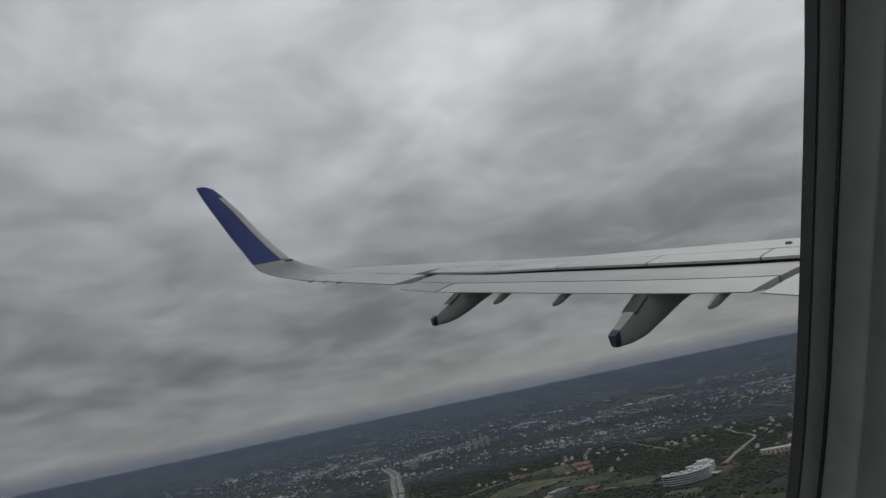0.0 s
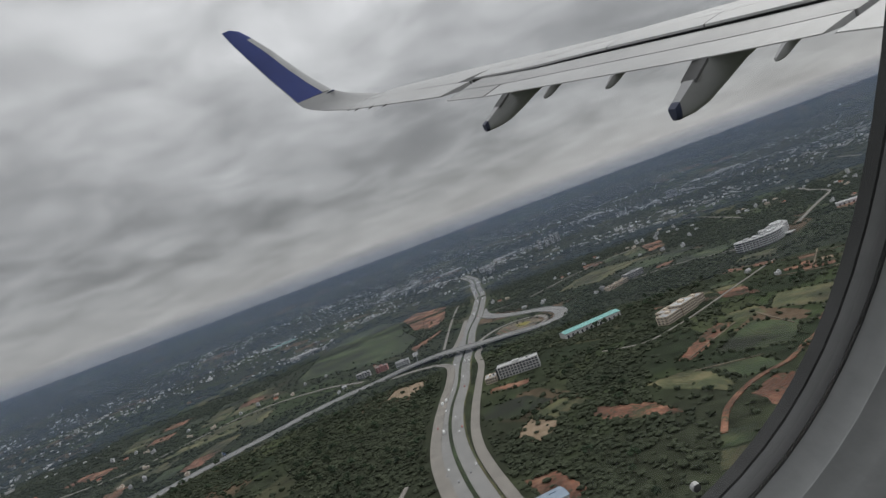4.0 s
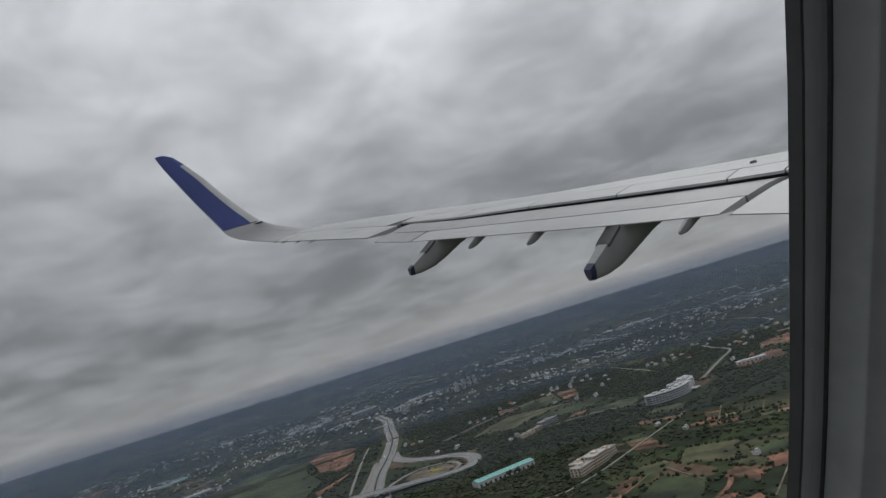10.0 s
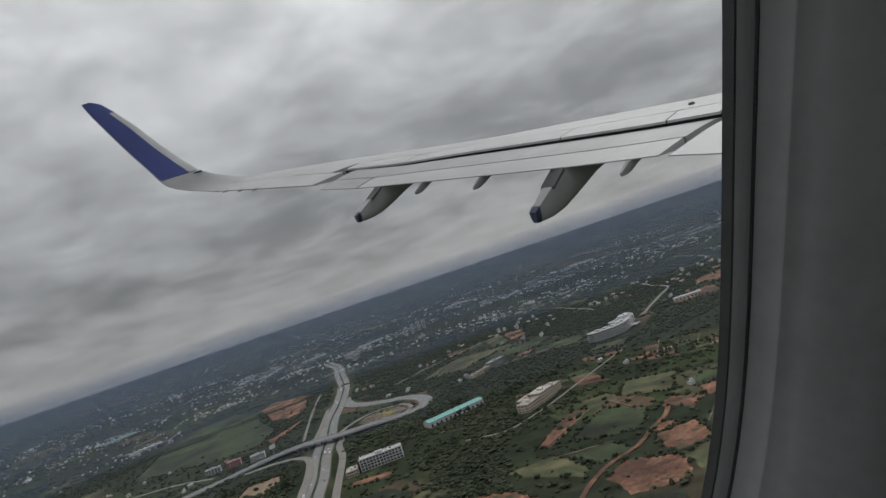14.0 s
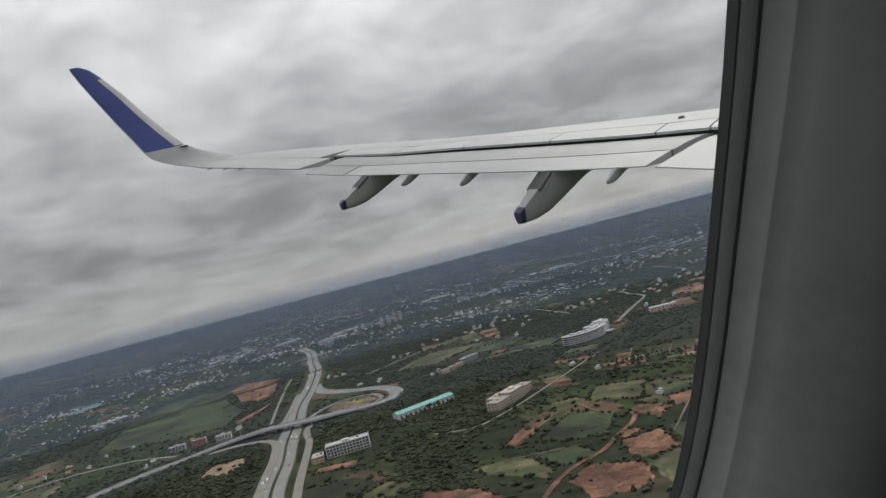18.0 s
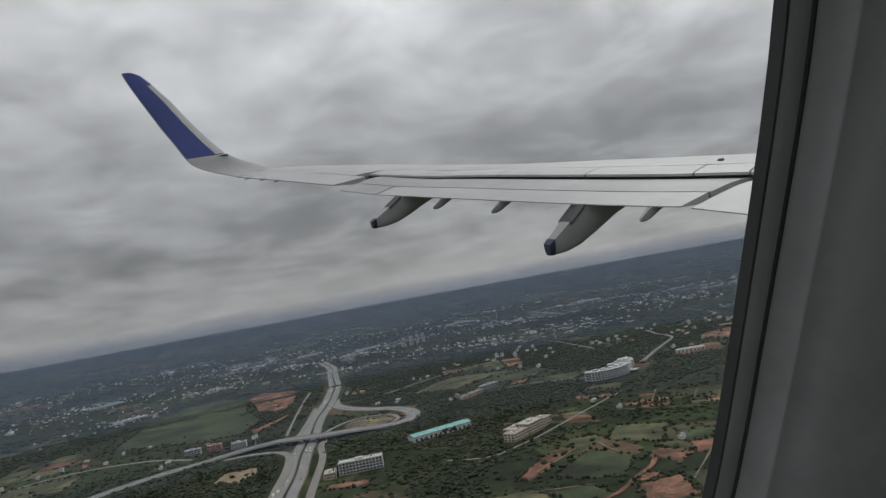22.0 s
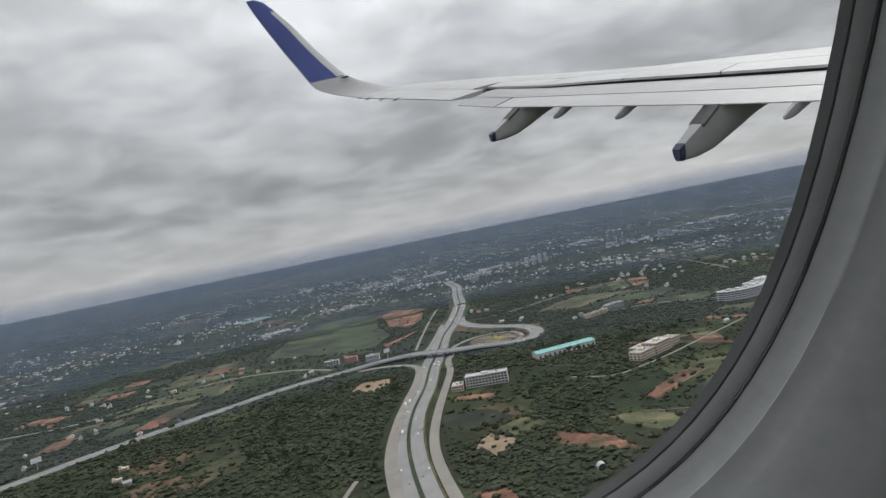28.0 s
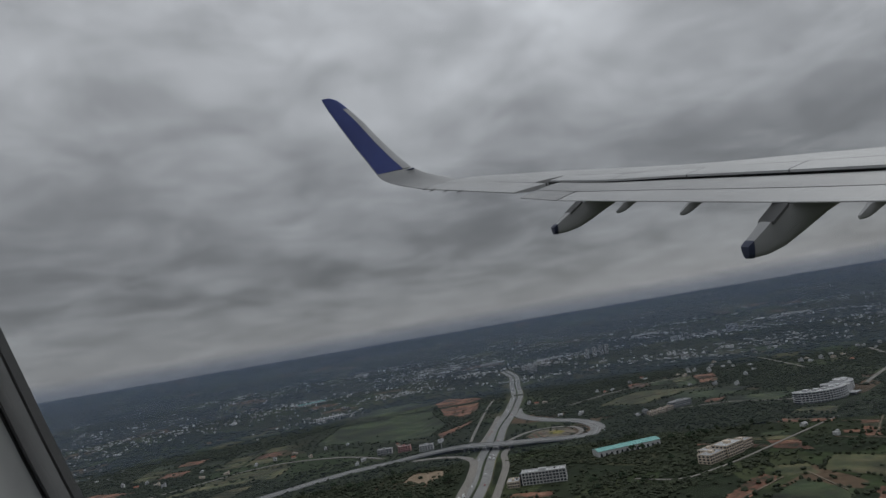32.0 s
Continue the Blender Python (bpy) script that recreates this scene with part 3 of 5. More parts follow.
def build_land_material(m):
    n, k = m.node_tree.nodes, m.node_tree.links
    b = n["Principled BSDF"]
    tc = n.new("ShaderNodeTexCoord")
    warp = n.new("ShaderNodeTexNoise")
    warp.inputs["Scale"].default_value = 0.006
    k.new(tc.outputs["Object"], warp.inputs["Vector"])
    push = n.new("ShaderNodeVectorMath")
    push.operation = "MULTIPLY_ADD"
    push.inputs[1].default_value = (45, 45, 0)
    k.new(warp.outputs["Color"], push.inputs[0])
    k.new(tc.outputs["Object"], push.inputs[2])
    cells = n.new("ShaderNodeTexVoronoi")
    cells.inputs["Scale"].default_value = 0.0105
    k.new(push.outputs[0], cells.inputs["Vector"])
    sep = n.new("ShaderNodeSeparateColor")
    k.new(cells.outputs["Color"], sep.inputs[0])
    ramp = n.new("ShaderNodeValToRGB")
    ramp.color_ramp.interpolation = "CONSTANT"
    els = ramp.color_ramp.elements
    els[0].color = (0.027, 0.037, 0.021, 1)
    els[1].position, els[1].color = 0.30, (0.036, 0.046, 0.025, 1)
    for at, c in ((0.5, (0.044, 0.060, 0.027)), (0.66, (0.060, 0.072, 0.036)), (0.78, (0.088, 0.088, 0.052)), (0.86, (0.048, 0.064, 0.032)), (0.93, (0.136, 0.096, 0.064))):
        els.new(at).color = (*c, 1)
    k.new(sep.outputs[0], ramp.inputs[0])
    mid = n.new("ShaderNodeTexNoise")
    mid.inputs["Scale"].default_value, mid.inputs["Detail"].default_value = 0.05, 8
    k.new(tc.outputs["Object"], mid.inputs["Vector"])
    big = n.new("ShaderNodeTexNoise")
    big.inputs["Scale"].default_value, big.inputs["Detail"].default_value = 0.0022, 5
    k.new(tc.outputs["Object"], big.inputs["Vector"])
    wood = n.new("ShaderNodeMapRange")
    wood.inputs["From Min"].default_value, wood.inputs["From Max"].default_value = 0.42, 0.56
    k.new(big.outputs["Fac"], wood.inputs["Value"])
    mix = n.new("ShaderNodeMix")
    mix.data_type = "RGBA"
    k.new(wood.outputs[0], mix.inputs[0])
    k.new(ramp.outputs[0], mix.inputs[6])
    mix.inputs[7].default_value = (0.036, 0.042, 0.026, 1)
    vary = n.new("ShaderNodeMapRange")
    vary.inputs["From Min"].default_value, vary.inputs["From Max"].default_value = 0.3, 0.7
    vary.inputs["To Min"].default_value, vary.inputs["To Max"].default_value = 0.6, 1.45
    k.new(mid.outputs["Fac"], vary.inputs["Value"])
    hsv = n.new("ShaderNodeHueSaturation")
    k.new(mix.outputs[2], hsv.inputs["Color"])
    k.new(vary.outputs[0], hsv.inputs["Value"])
    k.new(hsv.outputs[0], b.inputs["Base Color"])
    b.inputs["Roughness"].default_value = 0.95
    b.inputs["Specular IOR Level"].default_value = 0.1
    bp = n.new("ShaderNodeBump")
    bp.inputs["Strength"].default_value, bp.inputs["Distance"].default_value = 0.6, 3.0
    k.new(mid.outputs["Fac"], bp.inputs["Height"])
    k.new(bp.outputs[0], b.inputs["Normal"])


build_land_material(SCRUB)
radii = [0.0] + [60 * 1.062 ** i for i in range(73)]
radii = [r for r in radii if r < 4700] + [4750.0]
spokes = 160
verts = [(r * math.cos(2 * math.pi * i / spokes), r * math.sin(2 * math.pi * i / spokes), rise(r)) for r in radii[1:] for i in range(spokes)]
faces = [(j * spokes + i, j * spokes + (i + 1) % spokes, (j + 1) * spokes + (i + 1) % spokes, (j + 1) * spokes + i) for j in range(len(radii) - 2) for i in range(spokes)]
verts.append((0, 0, 0))
faces += [(len(verts) - 1, i, (i + 1) % spokes) for i in range(spokes)]
ground_mesh = bpy.data.meshes.new("ground")
ground_mesh.from_pydata(verts, [], faces)
ground_mesh.materials.append(SCRUB)
ground_mesh.shade_smooth()
ground = tagged(new("ground", ground_mesh), "dark green scrub and farmland rising to far hills", "ground", kind="structure")

# thin haze over the far land, imitated by faint tinted rings fading above the horizon
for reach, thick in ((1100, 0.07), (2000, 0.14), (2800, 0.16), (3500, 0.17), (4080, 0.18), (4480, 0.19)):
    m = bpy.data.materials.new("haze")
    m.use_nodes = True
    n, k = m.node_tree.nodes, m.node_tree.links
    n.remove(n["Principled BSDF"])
    air, haze_tint, both, fade, place, axis = (n.new("ShaderNode" + q) for q in ("BsdfTransparent", "BsdfDiffuse", "MixShader", "MapRange", "TexCoord", "SeparateXYZ"))
    haze_tint.inputs[0].default_value = (0.35, 0.45, 0.65, 1)
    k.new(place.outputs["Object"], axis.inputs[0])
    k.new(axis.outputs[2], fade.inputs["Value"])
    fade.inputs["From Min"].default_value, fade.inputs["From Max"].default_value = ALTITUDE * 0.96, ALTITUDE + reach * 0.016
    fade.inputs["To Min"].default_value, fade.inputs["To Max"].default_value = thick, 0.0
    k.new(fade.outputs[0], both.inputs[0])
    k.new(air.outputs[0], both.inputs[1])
    k.new(haze_tint.outputs[0], both.inputs[2])
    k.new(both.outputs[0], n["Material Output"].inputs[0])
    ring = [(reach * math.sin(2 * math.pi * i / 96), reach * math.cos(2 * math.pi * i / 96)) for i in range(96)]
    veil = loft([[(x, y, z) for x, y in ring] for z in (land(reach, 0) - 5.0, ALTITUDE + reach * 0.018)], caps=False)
    tagged(new("backdrop_haze_sheet", finish(veil, "backdrop_haze_sheet", m)), "faint blue-grey see-through sheet imitating haze before the horizon", "haze", kind="structure")

# ---- materials of the land ----
ASPHALT = surface("asphalt", [grey(0.20, (1, 0.99, 0.96)), grey(0.25, (1, 0.99, 0.96)), grey(0.29, (1, 0.98, 0.95))], 30, 0.85, 0.1)
OLD_ROAD = surface("dusty_road", [(0.20, 0.185, 0.165), (0.245, 0.228, 0.205), (0.285, 0.265, 0.235)], 20, 0.9)
SOIL = surface("red_soil", [(0.048, 0.049, 0.022), (0.086, 0.065, 0.034), (0.205, 0.076, 0.048), (0.240, 0.096, 0.062), (0.138, 0.081, 0.047), (0.322, 0.171, 0.111)], 30, 0.95, 0.3, fine_amount=0.5, patchy=0.5)
PALE_SOIL = surface("pale_soil", [(0.20, 0.145, 0.09), (0.27, 0.20, 0.135), (0.34, 0.26, 0.18)], 18, 0.95, 0.3)
GRASS = surface("grass_field", [(0.020, 0.031, 0.013), (0.029, 0.045, 0.017), (0.036, 0.055, 0.021), (0.056, 0.066, 0.029)], 46, 0.95, 0.2, fine_amount=0.5, patchy=0.7)
DRY_GRASS = surface("dry_grass", [(0.036, 0.046, 0.019), (0.065, 0.073, 0.031), (0.086, 0.088, 0.040), (0.126, 0.111, 0.055)], 30, 0.95, 0.2, fine_amount=0.5, patchy=0.5)
BLOOM = surface("yellow_bloom", [(0.16, 0.15, 0.035), (0.26, 0.22, 0.045), (0.30, 0.25, 0.05)], 6, 0.9)
CONCRETE = surface("concrete", [grey(0.34), grey(0.42), grey(0.48)], 12, 0.85, 0.1)
WHITE_WALL = surface("white_render", [grey(0.50), grey(0.60), grey(0.68)], 6, 0.8, vary=0.12)
CREAM_WALL = surface("cream_render", [(0.58, 0.48, 0.38), (0.66, 0.56, 0.45), (0.70, 0.60, 0.50)], 6, 0.8, vary=0.15)
GREY_WALL = surface("grey_render", [grey(0.36), grey(0.42), grey(0.48)], 6, 0.85, vary=0.2)
PINK_WALL = surface("rose_render", [(0.45, 0.22, 0.20), (0.52, 0.27, 0.24)], 6, 0.8, vary=0.1)
GLASS_DARK = surface("window_dark", [(0.03, 0.035, 0.045), (0.05, 0.06, 0.07)], 3, 0.2)
ROOF_GREY = surface("roof_screed", [grey(0.34), grey(0.44), grey(0.52)], 5, 0.9, vary=0.2)
ROOF_TEAL = surface("teal_roof_sheet", [(0.16, 0.40, 0.38), (0.20, 0.48, 0.45), (0.26, 0.54, 0.50)], 9, 0.5)
ROOF_BLUE = surface("blue_grey_roof_sheet", [(0.20, 0.26, 0.34), (0.26, 0.33, 0.42), (0.30, 0.38, 0.46)], 9, 0.5)
ROOF_RED = surface("tile_roof", [(0.30, 0.11, 0.07), (0.38, 0.15, 0.09)], 4, 0.85, vary=0.2)
TANK = surface("black_tank", [grey(0.03), grey(0.05)], 1, 0.5)
SIGN_BLUE = surface("blue_sign", [(0.03, 0.10, 0.32), (0.04, 0.13, 0.38)], 3, 0.5)
BARK = surface("bark", [(0.05, 0.04, 0.03), (0.08, 0.06, 0.045)], 0.6, 0.95, 0.4)
LEAF = surface("foliage", [(0.033, 0.050, 0.033), (0.047, 0.068, 0.040), (0.059, 0.083, 0.048)], 5, 0.9, 0.3, vary=0.25, spec=0.15)
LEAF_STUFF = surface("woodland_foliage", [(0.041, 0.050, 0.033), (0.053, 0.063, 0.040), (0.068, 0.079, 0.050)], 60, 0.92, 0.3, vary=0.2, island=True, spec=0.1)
# bluer than the near foliage: distance haze is mixed into the colour
LEAF_HAZED = surface("far_foliage_hazed", [(0.032, 0.043, 0.042), (0.040, 0.052, 0.049), (0.052, 0.065, 0.058)], 120, 0.95, 0.2, vary=0.2, island=True, spec=0.1)
FAR_WALL = surface("far_house_walls", [grey(0.30, (1, 0.98, 0.95)), grey(0.52, (1, 0.99, 0.97)), grey(0.80)], 60, 0.85, vary=0.40, island=True)
TYRE = surface("tyre", [grey(0.02), grey(0.03)], 0.3, 0.9)
CAR_PAINTS = [surface("car_paint", [grey(v, t), grey(v * 1.1, t)], 1, 0.3) for v, t in ((0.7, (1, 1, 1)), (0.3, (1, 1, 1.05)), (0.05, (1, 1, 1)), (0.35, (1, 0.15, 0.12)))]

taken = []


def inside(px, py, poly):
    hit, n = False, len(poly)
    for i in range(n):
        (x0, y0), (x1, y1) = poly[i], poly[i - 1]
        if (y0 > py) != (y1 > py) and px < (x1 - x0) * (py - y0) / (y1 - y0) + x0:
            hit = not hit
    return hit


def free(px, py):
    for x0, x1, y0, y1, poly in taken:
        if x0 < px < x1 and y0 < py < y1 and inside(px, py, poly):
            return False
    return True


def claim(poly):
    xs, ys = [p[0] for p in poly], [p[1] for p in poly]
    taken.append((min(xs), max(xs), min(ys), max(ys), poly))


def rough_edge(poly, step, wild):
    """The outline cut into short pieces that wander a little."""
    out = []
    for (x0, y0), (x1, y1) in zip(poly, poly[1:] + poly[:1]):
        n = max(1, int(math.hypot(x1 - x0, y1 - y0) / step))
        for i in range(n):
            f = i / n
            out.append((x0 + (x1 - x0) * f + random.uniform(-wild, wild), y0 + (y1 - y0) * f + random.uniform(-wild, wild)))
    return out


layers = [0]


def patch(name, poly, mat, label, lift=0.15, wild=2.2, keep=True):
    layers[0] += 1
    lift += 0.0025 * layers[0]
    if keep:
        claim(poly)
    bm = bmesh.new()
    f = bm.faces.new([bm.verts.new((x, y, lift + land(x, y))) for x, y in rough_edge(poly, 5, wild)])
    f.normal_update()
    if f.normal.z < 0:
        f.normal_flip()
    bmesh.ops.triangulate(bm, faces=[f])
    me = bpy.data.meshes.new(name)
    bm.to_mesh(me)
    bm.free()
    me.materials.append(mat)
    return tagged(new(name, me), label, name.replace("_", " "), kind="structure")


# fields and bare ground round the interchange
patch("bare_soil", [(-60, 520), (-20, 560), (20, 535), (-20, 490)], SOIL, "red cleared ground among scrub")
patch("bare_soil", [(-330, 560), (-260, 600), (-240, 540), (-300, 500)], SOIL, "orange cleared ground near a village")
patch("bare_soil", [(120, 640), (150, 668), (172, 625), (135, 600)], PALE_SOIL, "pale orange cleared ground beside a lane")
patch("bare_soil", [(-420, 760), (-360, 800), (-320, 750), (-390, 710)], SOIL, "orange cleared land beside the road")
patch("field", [(-200, 470), (-140, 500), (-110, 450), (-170, 420)], GRASS, "green meadow near a village")
patch("field", [far_plan(*q) for q in ((-151, 1608), (-60, 2120), (113, 2180), (182, 2007), (149, 1775), (158, 1551), (98, 1409), (6, 1459))], GRASS, "green grass field beside the highway")
patch("bare_soil", [far_plan(*q) for q in ((182, 2007), (231, 2082), (311, 1946), (263, 1717), (209, 1587), (169, 1714))], SOIL, "red bare earth building ground", 0.22)
patch("bare_soil", [(115, 1368), (124, 1433), (189, 1498), (220, 1553), (204, 1478)], SOIL, "strip of red earth beside the highway", 0.22)
patch("bare_soil", [(25, 1033), (40, 1079), (96, 1067), (86, 1027), (56, 998)], PALE_SOIL, "pale orange clearing in the scrub")
patch("bare_soil", [(145, 828), (156, 847), (206, 820), (188, 800)], SOIL, "red earth forecourt of a hotel")
patch("field", [(116, 761), (149, 770), (175, 758), (190, 704), (142, 689), (111, 730)], GRASS, "green lawn behind the service road")
patch("field", [(150, 680), (195, 695), (215, 655), (170, 640)], DRY_GRASS, "olive plot beside a lawn")
patch("field", [(321, 651), (381, 697), (418, 715), (425, 697), (360, 651), (326, 634)], SOIL, "brown ploughed field beside the school")
patch("field", [(349, 624), (434, 674), (449, 607), (399, 566), (365, 591)], GRASS, "square green crop field")
patch("field", [(264, 624), (317, 606), (314, 580), (313, 537), (296, 527), (267, 591)], DRY_GRASS, "olive dry field")
patch("field", [(321, 608), (362, 567), (359, 530), (320, 535)], GRASS, "green field along an earth track")
patch("field", [(300, 497), (336, 515), (368, 464), (330, 425), (290, 450)], SOIL, "large red ploughed field beside a track")
patch("bare_soil", [(195, 605), (207, 622), (244, 573), (250, 520), (200, 570)], SOIL, "red earth pit among scrub")
patch("bare_soil", [(455, 593), (482, 604), (492, 563), (459, 548)], SOIL, "orange earthworks beside fields")
patch("bare_soil", [(395, 543), (414, 555), (428, 538), (403, 526)], SOIL, "red earth heap beside the track")
patch("field", [(470, 690), (520, 730), (560, 680), (500, 620)], DRY_GRASS, "dry field edged with bushes")
patch("field", [(474, 1388), (539, 1452), (612, 1498), (736, 1359), (720, 1317), (606, 1345), (541, 1315)], DRY_GRASS, "olive fallow strip beside woods")
patch("field", [(559, 1300), (656, 1363), (752, 1329), (761, 1269), (681, 1230), (629, 1257)], GRASS, "green field with scattered bushes")
patch("field", [(628, 1170), (665, 1208), (743, 1171), (772, 1139), (732, 1111), (688, 1091)], GRASS, "green sports field with a red end")
patch("bare_soil", [(617, 1194), (628, 1229), (670, 1218), (650, 1181)], SOIL, "red earth corner of a field")
patch("field", [(638, 978), (676, 1002), (713, 952), (670, 917)], DRY_GRASS, "pale dry grass plot")
patch("bare_soil", [(587, 937), (604, 954), (650, 890), (633, 876)], SOIL, "strip of orange cleared ground")
patch("bare_soil", [(917, 1054), (958, 1088), (1070, 1106), (1064, 1078), (1013, 1005), (956, 1033)], SOIL, "red playing ground beside a white shed")
patch("bare_soil", [(1136, 1216), (1185, 1222), (1241, 1216), (1147, 1082), (1108, 1103), (1100, 1151)], SOIL, "orange earthworks with new walls")
patch("field", [(897, 832), (981, 876), (974, 817), (913, 786)], DRY_GRASS, "olive plot among woods")
patch("bare_soil", [(804, 745), (818, 776), (858, 794), (876, 767)], PALE_SOIL, "pale cleared building ground")
patch("bare_soil", [(1564, 1060), (1560, 1180), (1660, 1100), (1640, 980)], PALE_SOIL, "pale grey quarried ground")
patch("field", [(1421, 1180), (1500, 1160), (1530, 1090), (1440, 1060)], GRASS, "green field at the edge of a town")
patch("bare_soil", [(-253, 680), (-184, 656), (-95, 606), (-118, 584), (-192, 585), (-231, 600)], SOIL, "long red ploughed field in scrub")
patch("field", [(-30, 490), (-6, 471), (3, 399), (-18, 350), (-40, 363), (-63, 423)], GRASS, "green meadow beside a lane")
patch("bare_soil", [(95, 531), (124, 524), (128, 469), (98, 448)], SOIL, "orange cleared ground beside the highway")
patch("bare_soil", [(-528, 719), (-463, 728), (-452, 591), (-497, 547)], SOIL, "orange cleared land among scrub")
patch("bare_soil", [(-642, 1450), (-600, 1500), (-503, 1440), (-540, 1400)], SOIL, "strip of orange cleared ground")
patch("field", [(-420, 1300), (-300, 1420), (-180, 1400), (-200, 1290)], DRY_GRASS, "olive fallow field")


def parcels(corners, across, along, mats):
    """A quarter of farmland cut into plots of different crops."""
    a, b, c, d = (Vector(q) for q in corners)
    for i in range(across):
        for j in range(along):
            if random.random() < 0.3:
                continue
            q = []
            for u, v in ((i + 0.06, j + 0.06), (i + 0.94, j + 0.06), (i + 0.94, j + 0.94), (i + 0.06, j + 0.94)):
                u, v = u / across, v / along
                q.append(tuple(a * (1 - u) * (1 - v) + b * u * (1 - v) + c * u * v + d * (1 - u) * v))
            if all(free(*p) for p in q):
                mat, label = random.choice(mats)
                patch("field", q, mat, label, 0.1012, 1.3)


CROPS = ((GRASS, "green farm plot"), (DRY_GRASS, "olive fallow plot"), (DRY_GRASS, "olive fallow plot"), (GRASS, "green farm plot"), (SOIL, "reddish ploughed plot"))
parcels([(250, 430), (430, 400), (520, 560), (290, 640)], 4, 3, CROPS)
parcels([(390, 600), (520, 540), (600, 660), (440, 740)], 4, 3, CROPS)
MIXED = ((SOIL, "red earth building plot"), (DRY_GRASS, "grassy plot marked out for houses"), (DRY_GRASS, "olive grass plot"), (PALE_SOIL, "pale cleared plot"), (GRASS, "green plot"), (SOIL, "red earth building plot"))
parcels([(583, 793), (636, 868), (756, 744), (690, 680)], 5, 7, MIXED)
parcels([(846, 725), (872, 829), (1030, 876), (900, 704)], 5, 6, MIXED)
parcels([(430, 430), (600, 480), (580, 600), (500, 545)], 5, 3, CROPS)
parcels([(180, 380), (330, 330), (390, 420), (260, 490)], 5, 4, CROPS)
parcels([(520, 760), (560, 880), (470, 930), (430, 900)], 4, 3, CROPS)
parcels([(560, 1380), (760, 1370), (840, 1560), (640, 1640)], 4, 3, CROPS)
parcels([(620, 500), (800, 560), (740, 640), (620, 640)], 3, 2, CROPS)
parcels([(1060, 760), (1420, 900), (1340, 1140), (1130, 960)], 5, 4, CROPS)
parcels([(-480, 1130), (-290, 1120), (-230, 1260), (-460, 1290)], 4, 2, CROPS)
parcels([(-1000, 1000), (-560, 1000), (-560, 1300), (-1000, 1320)], 6, 4, CROPS)
parcels([(-560, 1560), (-240, 1480), (-200, 1700), (-560, 1760)], 5, 3, CROPS)
parcels([(-260, 420), (-140, 420), (-140, 540), (-280, 520)], 3, 2, CROPS)
parcels([(1250, 1300), (1500, 1160), (1500, 1050), (1300, 1160)], 4, 3, MIXED)


# ---- roads ----
def smooth_line(pts, step=12.0):
    """A rounded line through the points."""
    out, n = [], len(pts)
    for i in range(n - 1):
        p0, p1, p2, p3 = (Vector(pts[max(0, min(n - 1, i + j))]) for j in (-1, 0, 1, 2))
        k = max(2, int((p2 - p1).length / step))
        for j in range(k):
            t = j / k
            out.append(0.5 * (2 * p1 + (p2 - p0) * t + (2 * p0 - 5 * p1 + 4 * p2 - p3) * t * t + (3 * p1 - p0 - 3 * p2 + p3) * t ** 3))
    return out + [Vector(pts[-1])]


def offset_line(line, d):
    out = []
    for i, p in enumerate(line):
        t = (line[min(i + 1, len(line) - 1)] - line[max(i - 1, 0)]).normalized()
        out.append(Vector((p.x + t.y * d, p.y - t.x * d)))
    return out


def ribbon(line, d0, d1, z0, z1, height=None):
    """A strip with thickness along a line, from d0 to d1 to its right."""
    a, b, rings = offset_line(line, d0), offset_line(line, d1), []
    for p, q in zip(a, b):
        h = (height(p) if height else 0) + land(p.x, p.y)
        rings.append([(p.x, p.y, h + z0), (p.x, p.y, h + z1), (q.x, q.y, h + z1), (q.x, q.y, h + z0)])
    return loft(rings)


def road(name, pts, half, mat, label, lift=0.3, height=None, parts=()):
    line = smooth_line(pts)
    poly = [tuple(p) for p in offset_line(line, -half - 4)] + [tuple(p) for p in offset_line(line, half + 4)][::-1]
    for i in range(0, len(line) - 1, 4):
        j = min(i + 4, len(line) - 1)
        claim([tuple(offset_line(line, -half - 4)[i]), tuple(offset_line(line, -half - 4)[j]), tuple(offset_line(line, half + 4)[j]), tuple(offset_line(line, half + 4)[i])])
    ob = tagged(new(name), label, "road", kind="structure")
    for part_name, d0, d1, z0, z1, m in (parts or ((("carriageway"), -half, half, -0.3, lift + 0.55, mat),)):
        part(part_name, ribbon(line, d0, d1, z0, z1, height), m, ob)
    return line


MAIN = [far_plan(*q) for q in ((45, 300), (52, 440), (56, 600), (68, 720), (92, 830), (128, 945), (160, 1070), (200, 1200), (245, 1360), (305, 1530), (350, 1675), (402, 1860), (456, 2120), (520, 2410), (546, 2640), (560, 2760))]
main_line = road("road_highway", MAIN, 27, ASPHALT, "wide grey dual carriageway with planted median", parts=(
    ("carriageway", -17, -2.2, -0.3, 0.35, ASPHALT), ("carriageway", 2.2, 17, -0.3, 0.35, ASPHALT), ("median", -2.0, 2.0, -0.3, 0.6, GRASS),
    ("verge", -19.3, -17.2, -0.3, 0.5, DRY_GRASS), ("verge", 17.2, 19.3, -0.3, 0.5, DRY_GRASS)))
OVER = Vector((184, 1164))


def ramp_height(p):
    return 8.0 * max(0.0, 1 - max(0.0, (Vector((p.x, p.y)) - OVER).length - 45) / 130)


